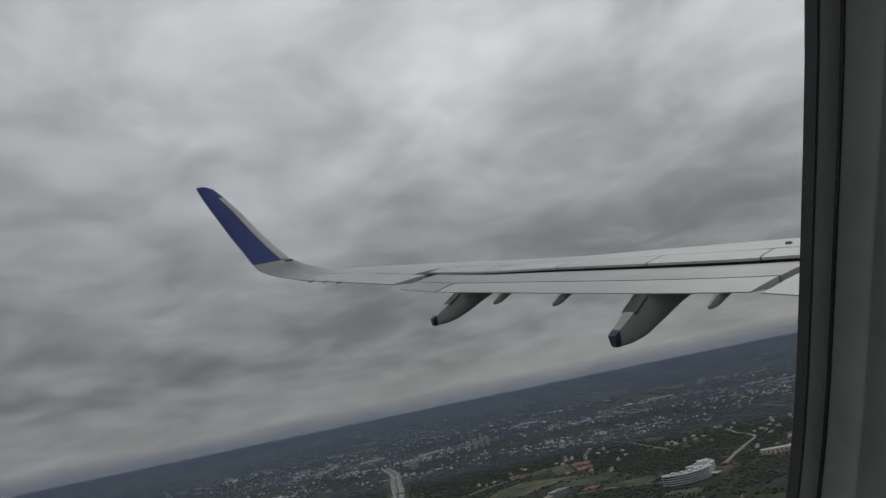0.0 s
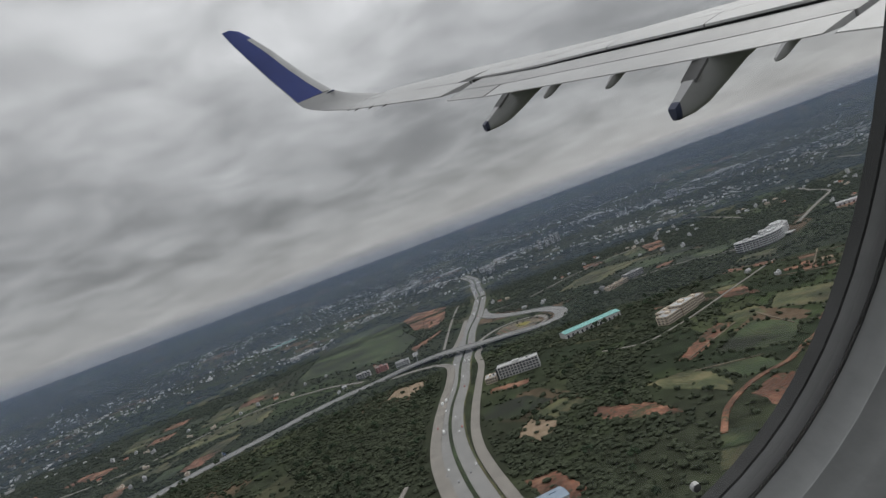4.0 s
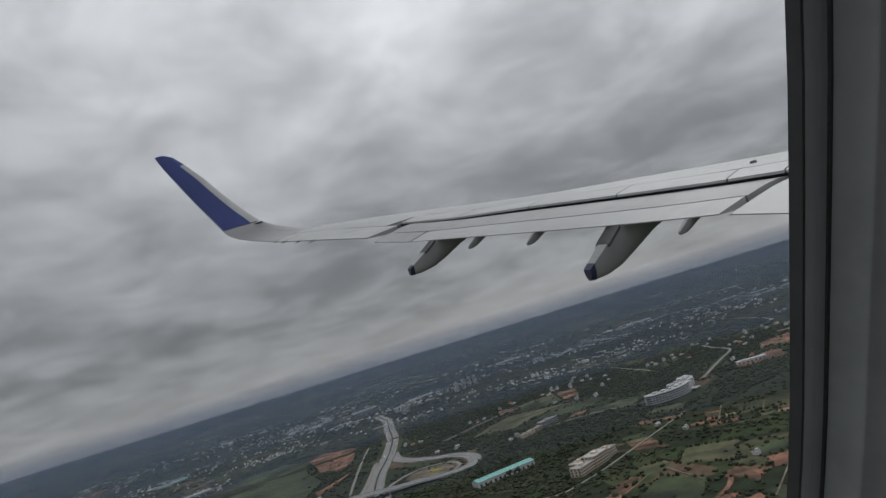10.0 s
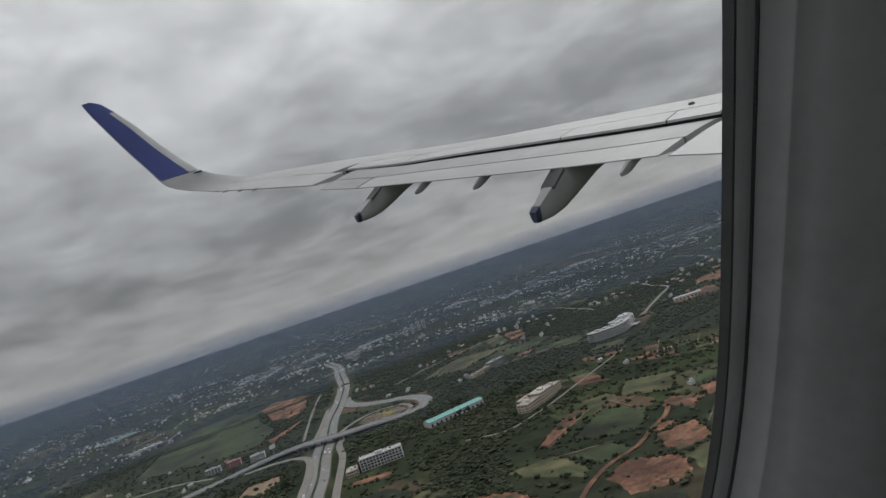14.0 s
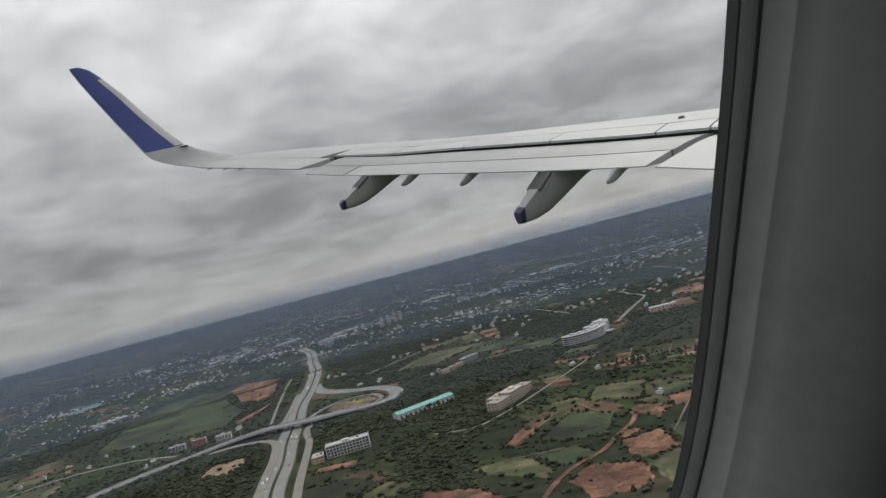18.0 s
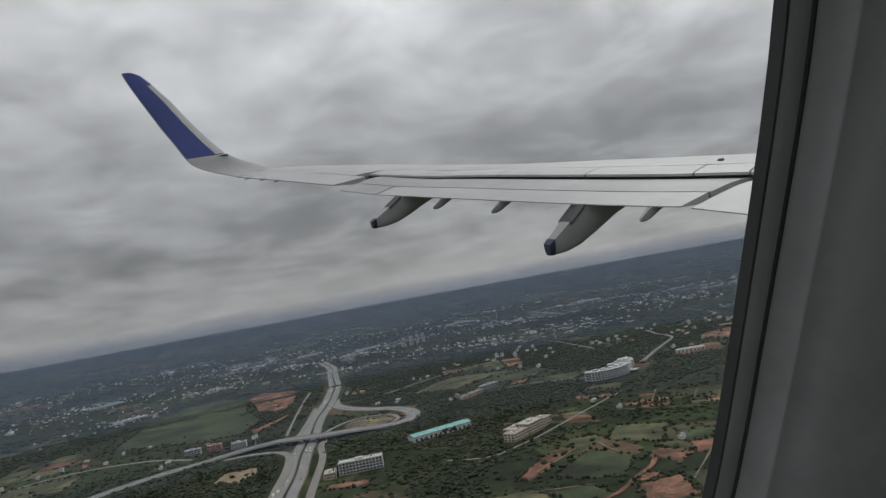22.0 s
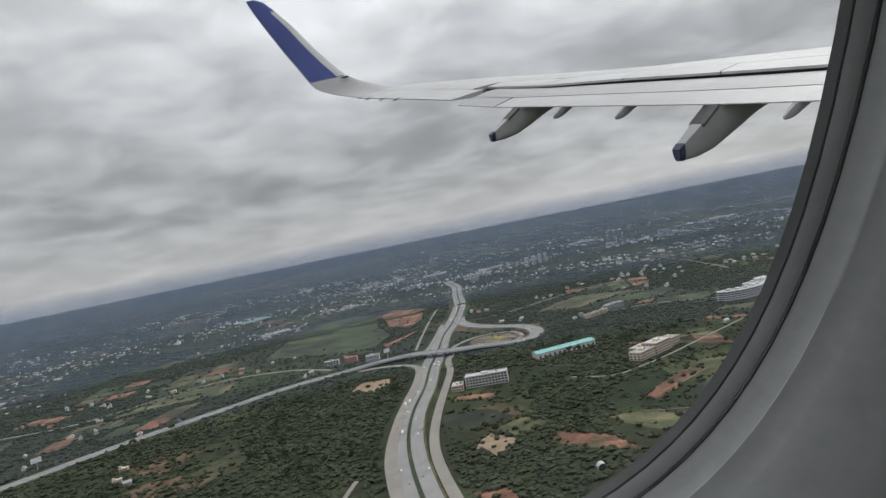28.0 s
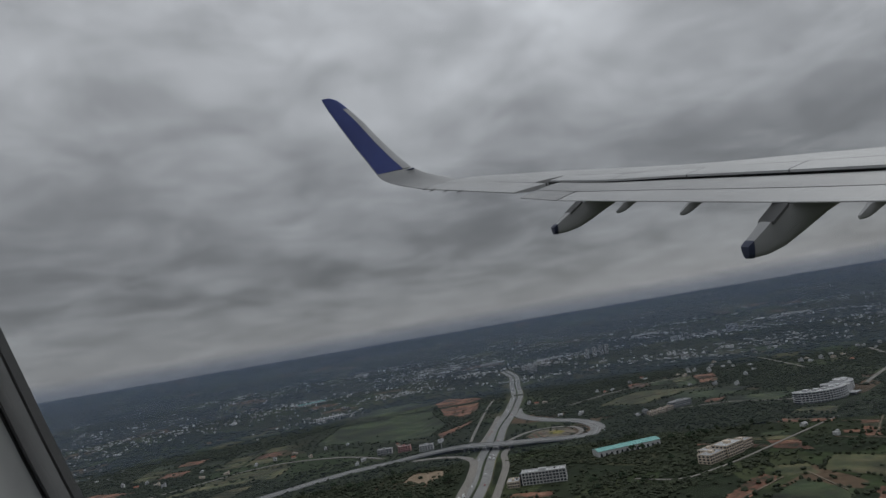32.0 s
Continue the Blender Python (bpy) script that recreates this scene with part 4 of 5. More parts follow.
CROSS = [(-973, 535), (-828, 705), (-640, 846), (-484, 940), (-330, 1050), (-240, 1105), (-153, 1153), (-100, 1183), (-36, 1205), (50, 1214), (96, 1210), (141, 1193), (184, 1164), (222, 1138), (266, 1130), (310, 1116), (348, 1115), (378, 1140), (393, 1200), (383, 1270), (348, 1335), (320, 1420), (318, 1500), (334, 1580)]
cross_line = road("road_flyover", CROSS, 13, ASPHALT, "grey curving flyover road crossing the highway", height=ramp_height, parts=(
    ("deck", -12.5, 12.5, -1.4, 0.45, ASPHALT), ("parapet", -13.0, -12.55, -1.4, 1.4, CONCRETE), ("parapet", 12.55, 13.0, -1.4, 1.4, CONCRETE), ("divider", -0.4, 0.4, 0.4, 0.9, CONCRETE)))
flyover_pier = new("bridge_pier", finish(box(-0.9, 0.9, -8, 8, -0.2, 6.7), "bridge_pier", CONCRETE))
tagged(flyover_pier, "concrete pier under the flyover", "pier", "flyover piers")
flyover_pier.matrix_basis = pose(OVER.x - 36, OVER.y + 26, 0, 0, 0, -36)
for d in (-24, 0, 24, 44):
    copy_thing(flyover_pier, pose(OVER.x + 0.81 * d, OVER.y - 0.585 * d, 0, 0, 0, -36))
road("road_ramp", [(50, 1186), (95, 1170), (130, 1135), (143, 1085), (124, 990), (94, 890), (66, 790), (40, 660), (32, 500), (26, 320)], 6.5, OLD_ROAD, "grey slip road beside the highway", 0.33)
road("road_ramp", [(78, 430), (82, 600), (94, 700), (122, 810), (154, 915), (182, 1010), (196, 1090), (212, 1130)], 5.5, OLD_ROAD, "pale service road beside the highway", 0.34)
road("road_ramp", [(140, 1207), (180, 1228), (212, 1310), (240, 1400), (276, 1520)], 5, OLD_ROAD, "curving ramp down to the highway", 0.35)
road("road_ramp", [(206, 1160), (240, 1215), (286, 1252), (331, 1246), (358, 1212), (356, 1160), (336, 1136)], 4.5, OLD_ROAD, "pale loop ramp round a garden", 0.36)
road("road_lane", [(168, 1262), (190, 1350), (222, 1470), (268, 1640), (330, 1850)], 2.6, OLD_ROAD, "thin pale lane along the highway", 0.27)
road("road_lane", [(850, 1075), (939, 1144), (1020, 1204), (1117, 1278), (1159, 1380), (1210, 1480)], 3.6, OLD_ROAD, "narrow pale road between trees", 0.26)
road("road_lane", [far_plan(*q) for q in ((1482, 1482), (1560, 1620), (1638, 1803))], 3.2, OLD_ROAD, "pale lane through the edge of a town", 0.26)
road("road_lane", [far_plan(*q) for q in ((958, 1371), (1020, 1600), (1096, 1938))], 2.4, OLD_ROAD, "thin pale lane through woods", 0.24)
road("road_lane", [(240, 455), (268, 490), (300, 512), (329, 524), (363, 528), (399, 548), (437, 566), (470, 600)], 2.8, SOIL, "red earth track along fields", 0.3)
road("road_lane", [(3, 633), (-14, 590), (-28, 551), (-74, 454), (-110, 330)], 2.4, OLD_ROAD, "pale lane through scrub", 0.24)
road("road_lane", [(300, 800), (340, 760), (390, 770), (440, 790), (520, 830), (600, 870), (660, 900)], 1.8, OLD_ROAD, "pale village lane", 0.24)
road("road_lane", [(560, 1190), (640, 1160), (700, 1085), (740, 1060)], 2.2, OLD_ROAD, "pale lane to the hospital", 0.24)
road("road_lane", [(-1000, 1350), (-760, 1400), (-480, 1330), (-250, 1440), (-90, 1380), (0, 1270)], 4, OLD_ROAD, "pale road through fields", 0.22)
road("road_lane", [(340, 1500), (420, 1480), (560, 1545), (720, 1590), (900, 1560)], 2.6, OLD_ROAD, "pale lane at the edge of woods", 0.22)
EARTH = surface("trodden_earth", [(0.11, 0.095, 0.065), (0.17, 0.14, 0.10), (0.22, 0.18, 0.13)], 14, 0.95, patchy=0.3)
for pts in ([(600, 760), (690, 850)], [(640, 720), (720, 790)], [(575, 800), (640, 700)], [(430, 500), (560, 590)], [(884, 715), (1031, 865)], [(850, 760), (980, 860)], [(640, 868), (760, 745)],
            [(560, 1400), (760, 1400)], [(330, 640), (425, 690)], [(310, 600), (365, 565)], [(440, 610), (455, 690)], [(1110, 1110), (1200, 1220)]):
    road("road_track", pts, 0.9, EARTH, "straight earth track between plots", 0.3)
patch("garden", [(258, 1201), (288, 1240), (328, 1234), (348, 1205), (346, 1162), (322, 1134), (272, 1146)], EARTH, "brown earth garden inside the ramp loop", 0.2, 0.5)
patch("flower_bed", [(308, 1212), (326, 1212), (333, 1190), (318, 1172), (304, 1186)], BLOOM, "yellow flower bed in the loop garden", 0.32, 1.0)
for i in range(5):
    patch("flower_bed", [(262 + 6 * i, 1160 + 3 * i), (265 + 6 * i, 1160 + 3 * i), (271 + 6 * i, 1212 + 3 * i), (267 + 6 * i, 1212 + 3 * i)], GRASS if i % 2 else SOIL, "green planted bed" if i % 2 else "dark red planted bed", 0.34, 0.3)


# ---- large buildings ----
solid = []


def stand(x, y, turn=0.0):
    return pose(x, y, land(x, y), 0, 0, turn)


def claim_box(x, y, w, d, turn):
    c, s = math.cos(radians(turn)), math.sin(radians(turn))
    solid.append([(x + u * c - v * s, y + u * s + v * c) for u, v in ((-w, -d), (w, -d), (w, d), (-w, d))])
    claim(solid[-1])


def window_mesh(w, h):
    bm = box(-w / 2, w / 2, -0.08, 0.08, 0, h)
    return finish(bm, "window", GLASS_DARK)


def block(name, x, y, turn, w, d, storeys, h, wall, label, category, bays=8, group="", roof=ROOF_GREY, gap=0.35, fins=False):
    """A flat-roofed block: walls, slab edges, parapet, windows on all four sides, a stair head."""
    claim_box(x, y, w / 2 + 8, d / 2 + 8, turn)
    ob = thing(name, stand(x, y, turn), label, category, group)
    part("wall", box(-w / 2, w / 2, -d / 2, d / 2, -0.5, storeys * h), wall, ob)
    for i in range(1, storeys + 1):
        part("floor_band", box(-w / 2 - 0.25, w / 2 + 0.25, -d / 2 - 0.25, d / 2 + 0.25, i * h - 0.35, i * h), wall, ob)
    top = storeys * h
    rf = part("roof", box(-w / 2 + 0.3, w / 2 - 0.3, -d / 2 + 0.3, d / 2 - 0.3, top, top + 0.25), roof, ob)
    for a in ((-w / 2 - 0.25, w / 2 + 0.25, -d / 2 - 0.25, -d / 2 + 0.1), (-w / 2 - 0.25, w / 2 + 0.25, d / 2 - 0.1, d / 2 + 0.25), (-w / 2 - 0.25, -w / 2 + 0.1, -d / 2 + 0.1, d / 2 - 0.1), (w / 2 - 0.1, w / 2 + 0.25, -d / 2 + 0.1, d / 2 - 0.1)):
        part("parapet", box(*a, top, top + 1.1), wall, ob)
    part("stair_head", box(-w * 0.12, w * 0.06, -d * 0.2, d * 0.15, top, top + 3.2), wall, rf)
    part("water_tank", rod((w * 0.25, d * 0.1, top), (w * 0.25, d * 0.1, top + 1.9), 1.2, 1.1, 10), TANK, rf)
    pitch = w / bays
    wm = window_mesh(pitch * (1 - gap), h * 0.62)
    side_bays = max(2, int(d / pitch))
    if fins:
        fin = finish(box(-0.5, 0.5, -0.6, 0.6, -0.3, top + 1.6), "fin", wall)
        for b in range(bays + 1):
            for sy in (-1, 1):
                piece("fin", fin, ob, pose(-w / 2 + b * pitch, sy * (d / 2 + 0.85), 0))
        part("end_wall", box(-w / 2 - 3, -w / 2 - 0.3, -d / 2 + 1, d / 2 - 1, -0.3, top - 1), GLASS_DARK, ob, "dark glazed end")
    for i in range(storeys):
        for b in range(bays):
            for sy in (-1, 1):
                piece("window", wm, ob, pose(-w / 2 + (b + 0.5) * pitch, sy * (d / 2 + 0.02), i * h + h * 0.28))
        for b in range(side_bays):
            piece("window", wm, ob, pose(-w / 2 - 0.02, -d / 2 + (b + 0.5) * d / side_bays, i * h + h * 0.28, 0, 0, 90))
    return ob


def shed(name, x, y, turn, w, d, h, pitch_h, wall, roof, label, group=""):
    """A long hall with a shallow ridged roof of sheets."""
    claim_box(x, y, w / 2 + 6, d / 2 + 6, turn)
    ob = thing(name, stand(x, y, turn), label, "shed", group)
    part("wall", box(-w / 2, w / 2, -d / 2, d / 2, -0.3, h), wall, ob)
    for sy in (-1, 1):
        bm = bmesh.new()
        loft([[(q, sy * (d / 2 + 0.8), h - 0.1), (q, 0, h + pitch_h), (q, 0, h + pitch_h + 0.25), (q, sy * (d / 2 + 0.8), h + 0.15)] for q in (-w / 2 - 0.8, w / 2 + 0.8)], bm)
        side = part("roof", bm, roof, ob)
    n = int(w / 8)
    strip_mesh = finish(box(-0.5, 0.5, -0.04, 0.04, 0, h * 0.55), "door", GLASS_DARK)
    for i in range(n):
        piece("door", strip_mesh, ob, Matrix.Translation((-w / 2 + (i + 0.5) * w / n, -d / 2 - 0.05, 0.1)) @ Matrix.Diagonal((3.2, 1, 1, 1)))
    for i in range(max(2, n // 2)):
        part("ridge_vent", box(-w / 2 + (i + 0.35) * w / max(2, n // 2), -w / 2 + (i + 0.65) * w / max(2, n // 2), -0.7, 0.7, h + pitch_h, h + pitch_h + 0.8), roof, ob)
    return ob


def curved_block(name, x, y, turn, storeys, h, label):
    """A sweeping wing with rounded ends, ringed by white floor bands over dark glass."""
    claim_box(x, y, 85, 50, turn)
    ob = thing(name, stand(x, y, turn), label, "hospital")

    def outline(radius, a0, a1, wide, cx, cy, grow=0.0):
        pts, n = [], 14
        for i in range(n + 1):
            a = radians(a0 + (a1 - a0) * i / n)
            pts.append((cx + (radius + wide + grow) * math.cos(a), cy + (radius + wide + grow) * math.sin(a)))
        e = radians(a1)
        for i in range(1, 7):
            b = math.pi * i / 7
            pts.append((cx + radius * math.cos(e) + (wide + grow) * math.cos(e + b), cy + radius * math.sin(e) + (wide + grow) * math.sin(e + b)))
        for i in range(n + 1):
            a = radians(a1 - (a1 - a0) * i / n)
            pts.append((cx + (radius - wide - grow) * math.cos(a), cy + (radius - wide - grow) * math.sin(a)))
        e = radians(a0)
        for i in range(1, 7):
            b = math.pi * i / 7
            pts.append((cx + radius * math.cos(e) - (wide + grow) * math.cos(e + b), cy + radius * math.sin(e) - (wide + grow) * math.sin(e + b)))
        return pts

    for spec, floors in (((52, 195, 285, 11, -18, 40), storeys), ((30, 210, 330, 12, 48, 34), storeys - 1)):
        for i in range(floors):
            part("glass_band", prism(outline(*spec), i * h, (i + 1) * h - 1.2), GLASS_DARK, ob)
            part("balcony_band", prism(outline(*spec, 1.1), (i + 1) * h - 1.05, (i + 1) * h + 0.15), WHITE_WALL, ob)
        rf = part("roof", prism(outline(*spec, 0.2), floors * h + 0.16, floors * h + 0.4), ROOF_GREY, ob)
        for j in range(5):
            a = radians(spec[1] + (spec[2] - spec[1]) * (j + 0.6) / 5.4)
            cx, cy = spec[4] + spec[0] * math.cos(a), spec[5] + spec[0] * math.sin(a)
            part("plant_room", box(cx - 5, cx + 5, cy - 4, cy + 4, floors * h + 0.4, floors * h + 3.2), WHITE_WALL, rf)
        for j in range(18):
            a = radians(spec[1] + (spec[2] - spec[1]) * (j + 0.5) / 18)
            for g in (1, -1):
                r = spec[0] + g * (spec[3] + 0.35)
                piece("pier", PIER_MESH, ob, Matrix.Translation((spec[4] + r * math.cos(a), spec[5] + r * math.sin(a), 0)) @ Matrix.Diagonal((1, 1, floors * h, 1)))
    part("link_wing", box(6, 30, -16, 4, 0, (storeys - 1) * h), WHITE_WALL, ob)
    part("tower", box(4, 14, -10, 2, 0, storeys * h + 6), WHITE_WALL, ob)
    part("porch", box(-6, 16, -34, -16, 3.4, 4.2), CONCRETE, ob)
    for q in (-5, 15):
        part("porch_post", box(q - 0.4, q + 0.4, -33.4, -32.6, 0, 3.4), CONCRETE, ob)
    return ob


PIER_MESH = finish(box(-0.45, 0.45, -0.45, 0.45, 0, 1), "pier", WHITE_WALL)
curved_block("hospital", 768, 1040, 30, 5, 3.6, "large white curved hospital with balcony bands")
shed("long_shed", 355, 956, 3, 98, 24, 8, 2.5, WHITE_WALL, ROOF_TEAL, "long white shed with a teal sheet roof")
block("hotel", 206, 874, -19, 58, 16, 4, 3.8, WHITE_WALL, "white hotel with tall fins between its window bays", "hotel", 13, gap=0.3, fins=True)
block("hotel_annex", 166, 884, -19, 16, 22, 2, 3.6, CREAM_WALL, "cream annex beside the white hotel", "hotel", 5)
for x, y, w, d, s in ((408, 806, 34, 18, 3), (440, 822, 36, 22, 4), (468, 838, 26, 18, 3), (424, 842, 30, 14, 2)):
    block("school_block", x, y, 26, w, d, s, 3.5, CREAM_WALL, "cream school building with a stepped front", "school", 7, "school blocks")
for x, y, s in ((752, 668, 12), (790, 640, 14), (834, 745, 9), (812, 690, 11)):
    block("apartment_block", x, y, 40, 24, 18, s, 3.1, CREAM_WALL, "tall cream apartment block with balconies", "apartments", 6, "apartment blocks")
block("corner_block", 572, 1214, 14, 44, 14, 3, 3.4, GREY_WALL, "long grey three-storey block among fields", "office block", 9)
block("lattice_block", 20, 462, 12, 22, 16, 6, 3.3, PINK_WALL, "rose concrete block rising beside the highway", "office block", 6)
for x, y in ((890, 2635), (931, 2660), (966, 2674), (1000, 2699)):
    block("tower_block", *far_plan(x, y), 15, 13, 12, 12, 3.0, WHITE_WALL, "far white tower block above the trees", "tower block", 4, "far towers")
block("office_block", *far_plan(1577, 2690), -10, 44, 14, 8, 3.4, GREY_WALL, "far grey slab of offices", "office block", 9)
block("office_block", *far_plan(1360, 2785), -16, 44, 16, 4, 3.4, WHITE_WALL, "white office block among far trees", "office block", 10)
block("office_block", *far_plan(640, 2640), 20, 60, 16, 4, 3.4, WHITE_WALL, "long white office block beside the highway", "office block", 10)
block("office_block", *far_plan(610, 2470), 20, 34, 14, 3, 3.4, GREY_WALL, "grey office block near the highway", "office block", 8)
for x, y, w, wall, label in ((6, 1312, 28, GREY_WALL, "grey roadside shop block"), (44, 1306, 24, PINK_WALL, "rose-red roadside shop block"), (84, 1270, 26, WHITE_WALL, "white roadside shop block")):
    block("shop_block", x, y, -12, w, 14, 3, 3.4, wall, label, "shop", 5, "roadside shops")
shed("white_hall", 974, 1068, -32, 56, 16, 6, 1.5, WHITE_WALL, ROOF_GREY, "long white hall beside a red ground")
shed("blue_hall", 1107, 962, -40, 46, 24, 7, 2, WHITE_WALL, ROOF_BLUE, "white hall with a blue sheet roof")
for x, y, t, w, roof, label in ((2127, 3035, -12, 150, ROOF_GREY, "long white hall far off"), (820, 2955, 30, 190, ROOF_GREY, "long white hall behind the towers"), (620, 3325, 10, 150, ROOF_GREY, "pale hall at the edge of a town"),
                               (-260, 2850, 24, 150, ROOF_TEAL, "far hall with a pale teal roof"), (-140, 2150, 16, 110, ROOF_GREY, "long white hall among trees"), (1500, 3440, 0, 160, ROOF_GREY, "long white hall far off")):
    shed("far_hall", *far_plan(x, y), t, w * 0.75, 20, 6, 1.6, WHITE_WALL, roof, label)
for x, y, t in ((-95, 362, 20), (-60, 330, 20), (92, 470, 4), (90, 430, 4)):
    shed("store_shed", x, y, t, 36, 18, 6, 2.0, WHITE_WALL, ROOF_BLUE, "store shed with a blue-grey sheet roof", "store sheds")
for x, y, w in ((-395, 640, 46), (-350, 662, 40), (-318, 688, 30)):
    shed("market_shed", x, y, 28, w, 16, 6, 1.6, CREAM_WALL, ROOF_GREY, "long cream market shed beside the road", "market sheds")
for i in range(3):
    block("cream_row", 500 + 20 * i, 1178 + 9 * i, 20, 16, 11, 2, 3.2, CREAM_WALL, "small cream block beside woods", "house", 4, "cream blocks")

# footbridge and sign gantries over the roads
bridge = thing("footbridge", stand(*far_plan(470, 2188), -14), "white covered footbridge over the highway", "footbridge")
part("deck", box(-52, 52, -2, 2, 6.5, 7.3), CONCRETE, bridge)
part("canopy", box(-54, 54, -2.6, 2.6, 10.0, 10.5), WHITE_WALL, bridge)
for s in (-50, -30, 0, 30, 50):
    part("pier", box(s - 0.7, s + 0.7, -1.2, 1.2, -0.3, 6.5), CONCRETE, bridge)
    part("post", box(s - 0.2, s + 0.2, -2.2, -1.8, 7.3, 10.0), CONCRETE, bridge)
for x, y, t, label in ((-246, 1102, 112, "blue road sign gantry over the flyover road"),):
    g = thing("sign_gantry", stand(x, y, t), label, "road sign", "sign gantries")
    base = ramp_height(Vector((x, y)))
    for s in (-15, 15):
        part("post", rod((s, 0, 0), (s, 0, base + 8), 0.35, 0.3), CONCRETE, g)
    part("beam", box(-15, 15, -0.3, 0.3, base + 7.3, base + 8), CONCRETE, g)
    for s in (-7, 5):
        part("board", box(s - 4.5, s + 4.5, -0.55, -0.35, base + 5.6, base + 9.6), SIGN_BLUE, g, "blue sign board")
hoarding = thing("billboard", stand(110, 1240, 35), "tall white roadside billboard on a mast", "billboard", "billboards")
part("mast", rod((0, 0, 0), (0, 0, 14), 0.7, 0.5), CONCRETE, hoarding)
part("board", box(-7, 7, -0.4, 0.4, 14, 21), WHITE_WALL, hoarding, "plain white board")
for x, y, t in ((-420, 1010, 40),):
    copy_thing(hoarding, stand(x, y, t))


# ---- houses ----
def house(style, wall, roof, label):
    """One of a few plans, built round the origin."""
    ob = thing("house", Matrix(), label, "house")
    w, d, s = ((7, 6, 1), (9, 7, 1), (6, 8, 2), (11, 7, 1), (8, 8, 2), (9, 6, 1))[style]
    h = 3.2 * s
    part("wall", box(-w / 2, w / 2, -d / 2, d / 2, -0.4, h), wall, ob)
    if style in (1, 5):
        bm = bmesh.new()
        loft([[(q, -d / 2 - 0.6, h - 0.1), (q, 0, h + 2.4), (q, d / 2 + 0.6, h - 0.1), (q, d / 2 + 0.6, h - 0.3), (q, 0, h + 2.1), (q, -d / 2 - 0.6, h - 0.3)] for q in (-w / 2 - 0.6, w / 2 + 0.6)], bm)
        part("roof", bm, roof, ob)
    else:
        rf = part("roof", box(-w / 2 - 0.5, w / 2 + 0.5, -d / 2 - 0.5, d / 2 + 0.5, h, h + 0.3), roof, ob)
        part("parapet", loft([[(-w / 2, -d / 2, z), (w / 2, -d / 2, z), (w / 2, d / 2, z), (-w / 2, d / 2, z)] for z in (h + 0.3, h + 1.1)]), wall, ob)
        part("stair_head", box(-w / 2 + 0.4, -w / 2 + 3.6, -d / 2 + 0.5, -d / 2 + 4, h + 1.1, h + 3.4), wall, rf)
        part("water_tank", rod((w * 0.25, d * 0.2, h + 1.1), (w * 0.25, d * 0.2, h + 2.5), 0.8, 0.75, 8), TANK, rf)
    wm = window_mesh(1.6, 1.4)
    for i in range(s):
        for x in (-w / 4, w / 4):
            piece("window", wm, ob, pose(x, -d / 2 - 0.03, i * 3.2 + 1.0))
    part("door", box(-0.6, 0.6, -d / 2 - 0.1, -d / 2 + 0.05, -0.3, 2.1), BARK, ob)
    return ob


HOUSES = [house(0, WHITE_WALL, ROOF_GREY, "small white house with a flat roof"), house(1, CREAM_WALL, ROOF_RED, "low cream house with a red tiled roof"),
          house(2, WHITE_WALL, ROOF_GREY, "narrow two-storey white house"), house(3, CREAM_WALL, ROOF_GREY, "broad cream house with a flat roof"),
          house(4, GREY_WALL, ROOF_GREY, "grey unfinished house with a flat roof"), house(5, WHITE_WALL, ROOF_GREY, "low white house with a sheet roof")]
CLUSTERS = ((1095, 1474, 110, 20), (901, 1605, 130, 18), (800, 1592, 80, 12), (730, 1450, 80, 8), (1333, 1380, 140, 24), (1180, 1300, 100, 10), (520, 1200, 40, 4), (420, 1340, 40, 5), (20, 1340, 70, 6),
            (-380, 1180, 120, 12), (-200, 1500, 160, 16), (-500, 1450, 200, 18), (620, 870, 60, 3), (-300, 820, 110, 8), (560, 560, 110, 5), (1050, 1180, 80, 6), (150, 880, 40, 3), (1250, 1000, 140, 14), (390, 1620, 60, 6), (-650, 1150, 160, 14), (640, 1640, 120, 10), (-150, 520, 70, 14), (-260, 680, 80, 14))
placed, homes = 0, []
for cx, cy, spread, count in CLUSTERS:
    made = 0
    for attempt in range(count * 4):
        if made >= count * 0.5:
            break
        x, y = random.gauss(cx, spread * 0.55), random.gauss(cy, spread * 0.55)
        if not free(x, y) or any((x - a) ** 2 + (y - b) ** 2 < 260 for a, b in homes):
            continue
        src = random.choices(HOUSES, (5, 3, 3, 3, 1, 3))[0]
        m, s = stand(x, y, random.choice((0, 15, 90, 105, 180)) + random.uniform(-6, 6)), random.uniform(0.9, 1.4)
        if placed < 6:
            src = HOUSES[placed]
            src.matrix_basis = m
        else:
            copy_thing(src, m)
        homes.append((x, y))
        claim_box(x, y, 6, 6, 0)
        placed, made = placed + 1, made + 1

# towns too far off to pick apart
far_v, far_f = [], []


def street(cx, cy, spread):
    """A place beside one of a town's few crossing streets."""
    k = random.choice((-2, -1, 0, 1, 2))
    a = 0.25 + 0.3 * math.sin(cx) + (1.5 if k % 2 else 0.0)
    u, v = random.gauss(0, spread * 0.62), k * spread * 0.22 + random.gauss(0, spread * 0.05)
    return cx + u * math.cos(a) - v * math.sin(a), cy + u * math.sin(a) + v * math.cos(a)


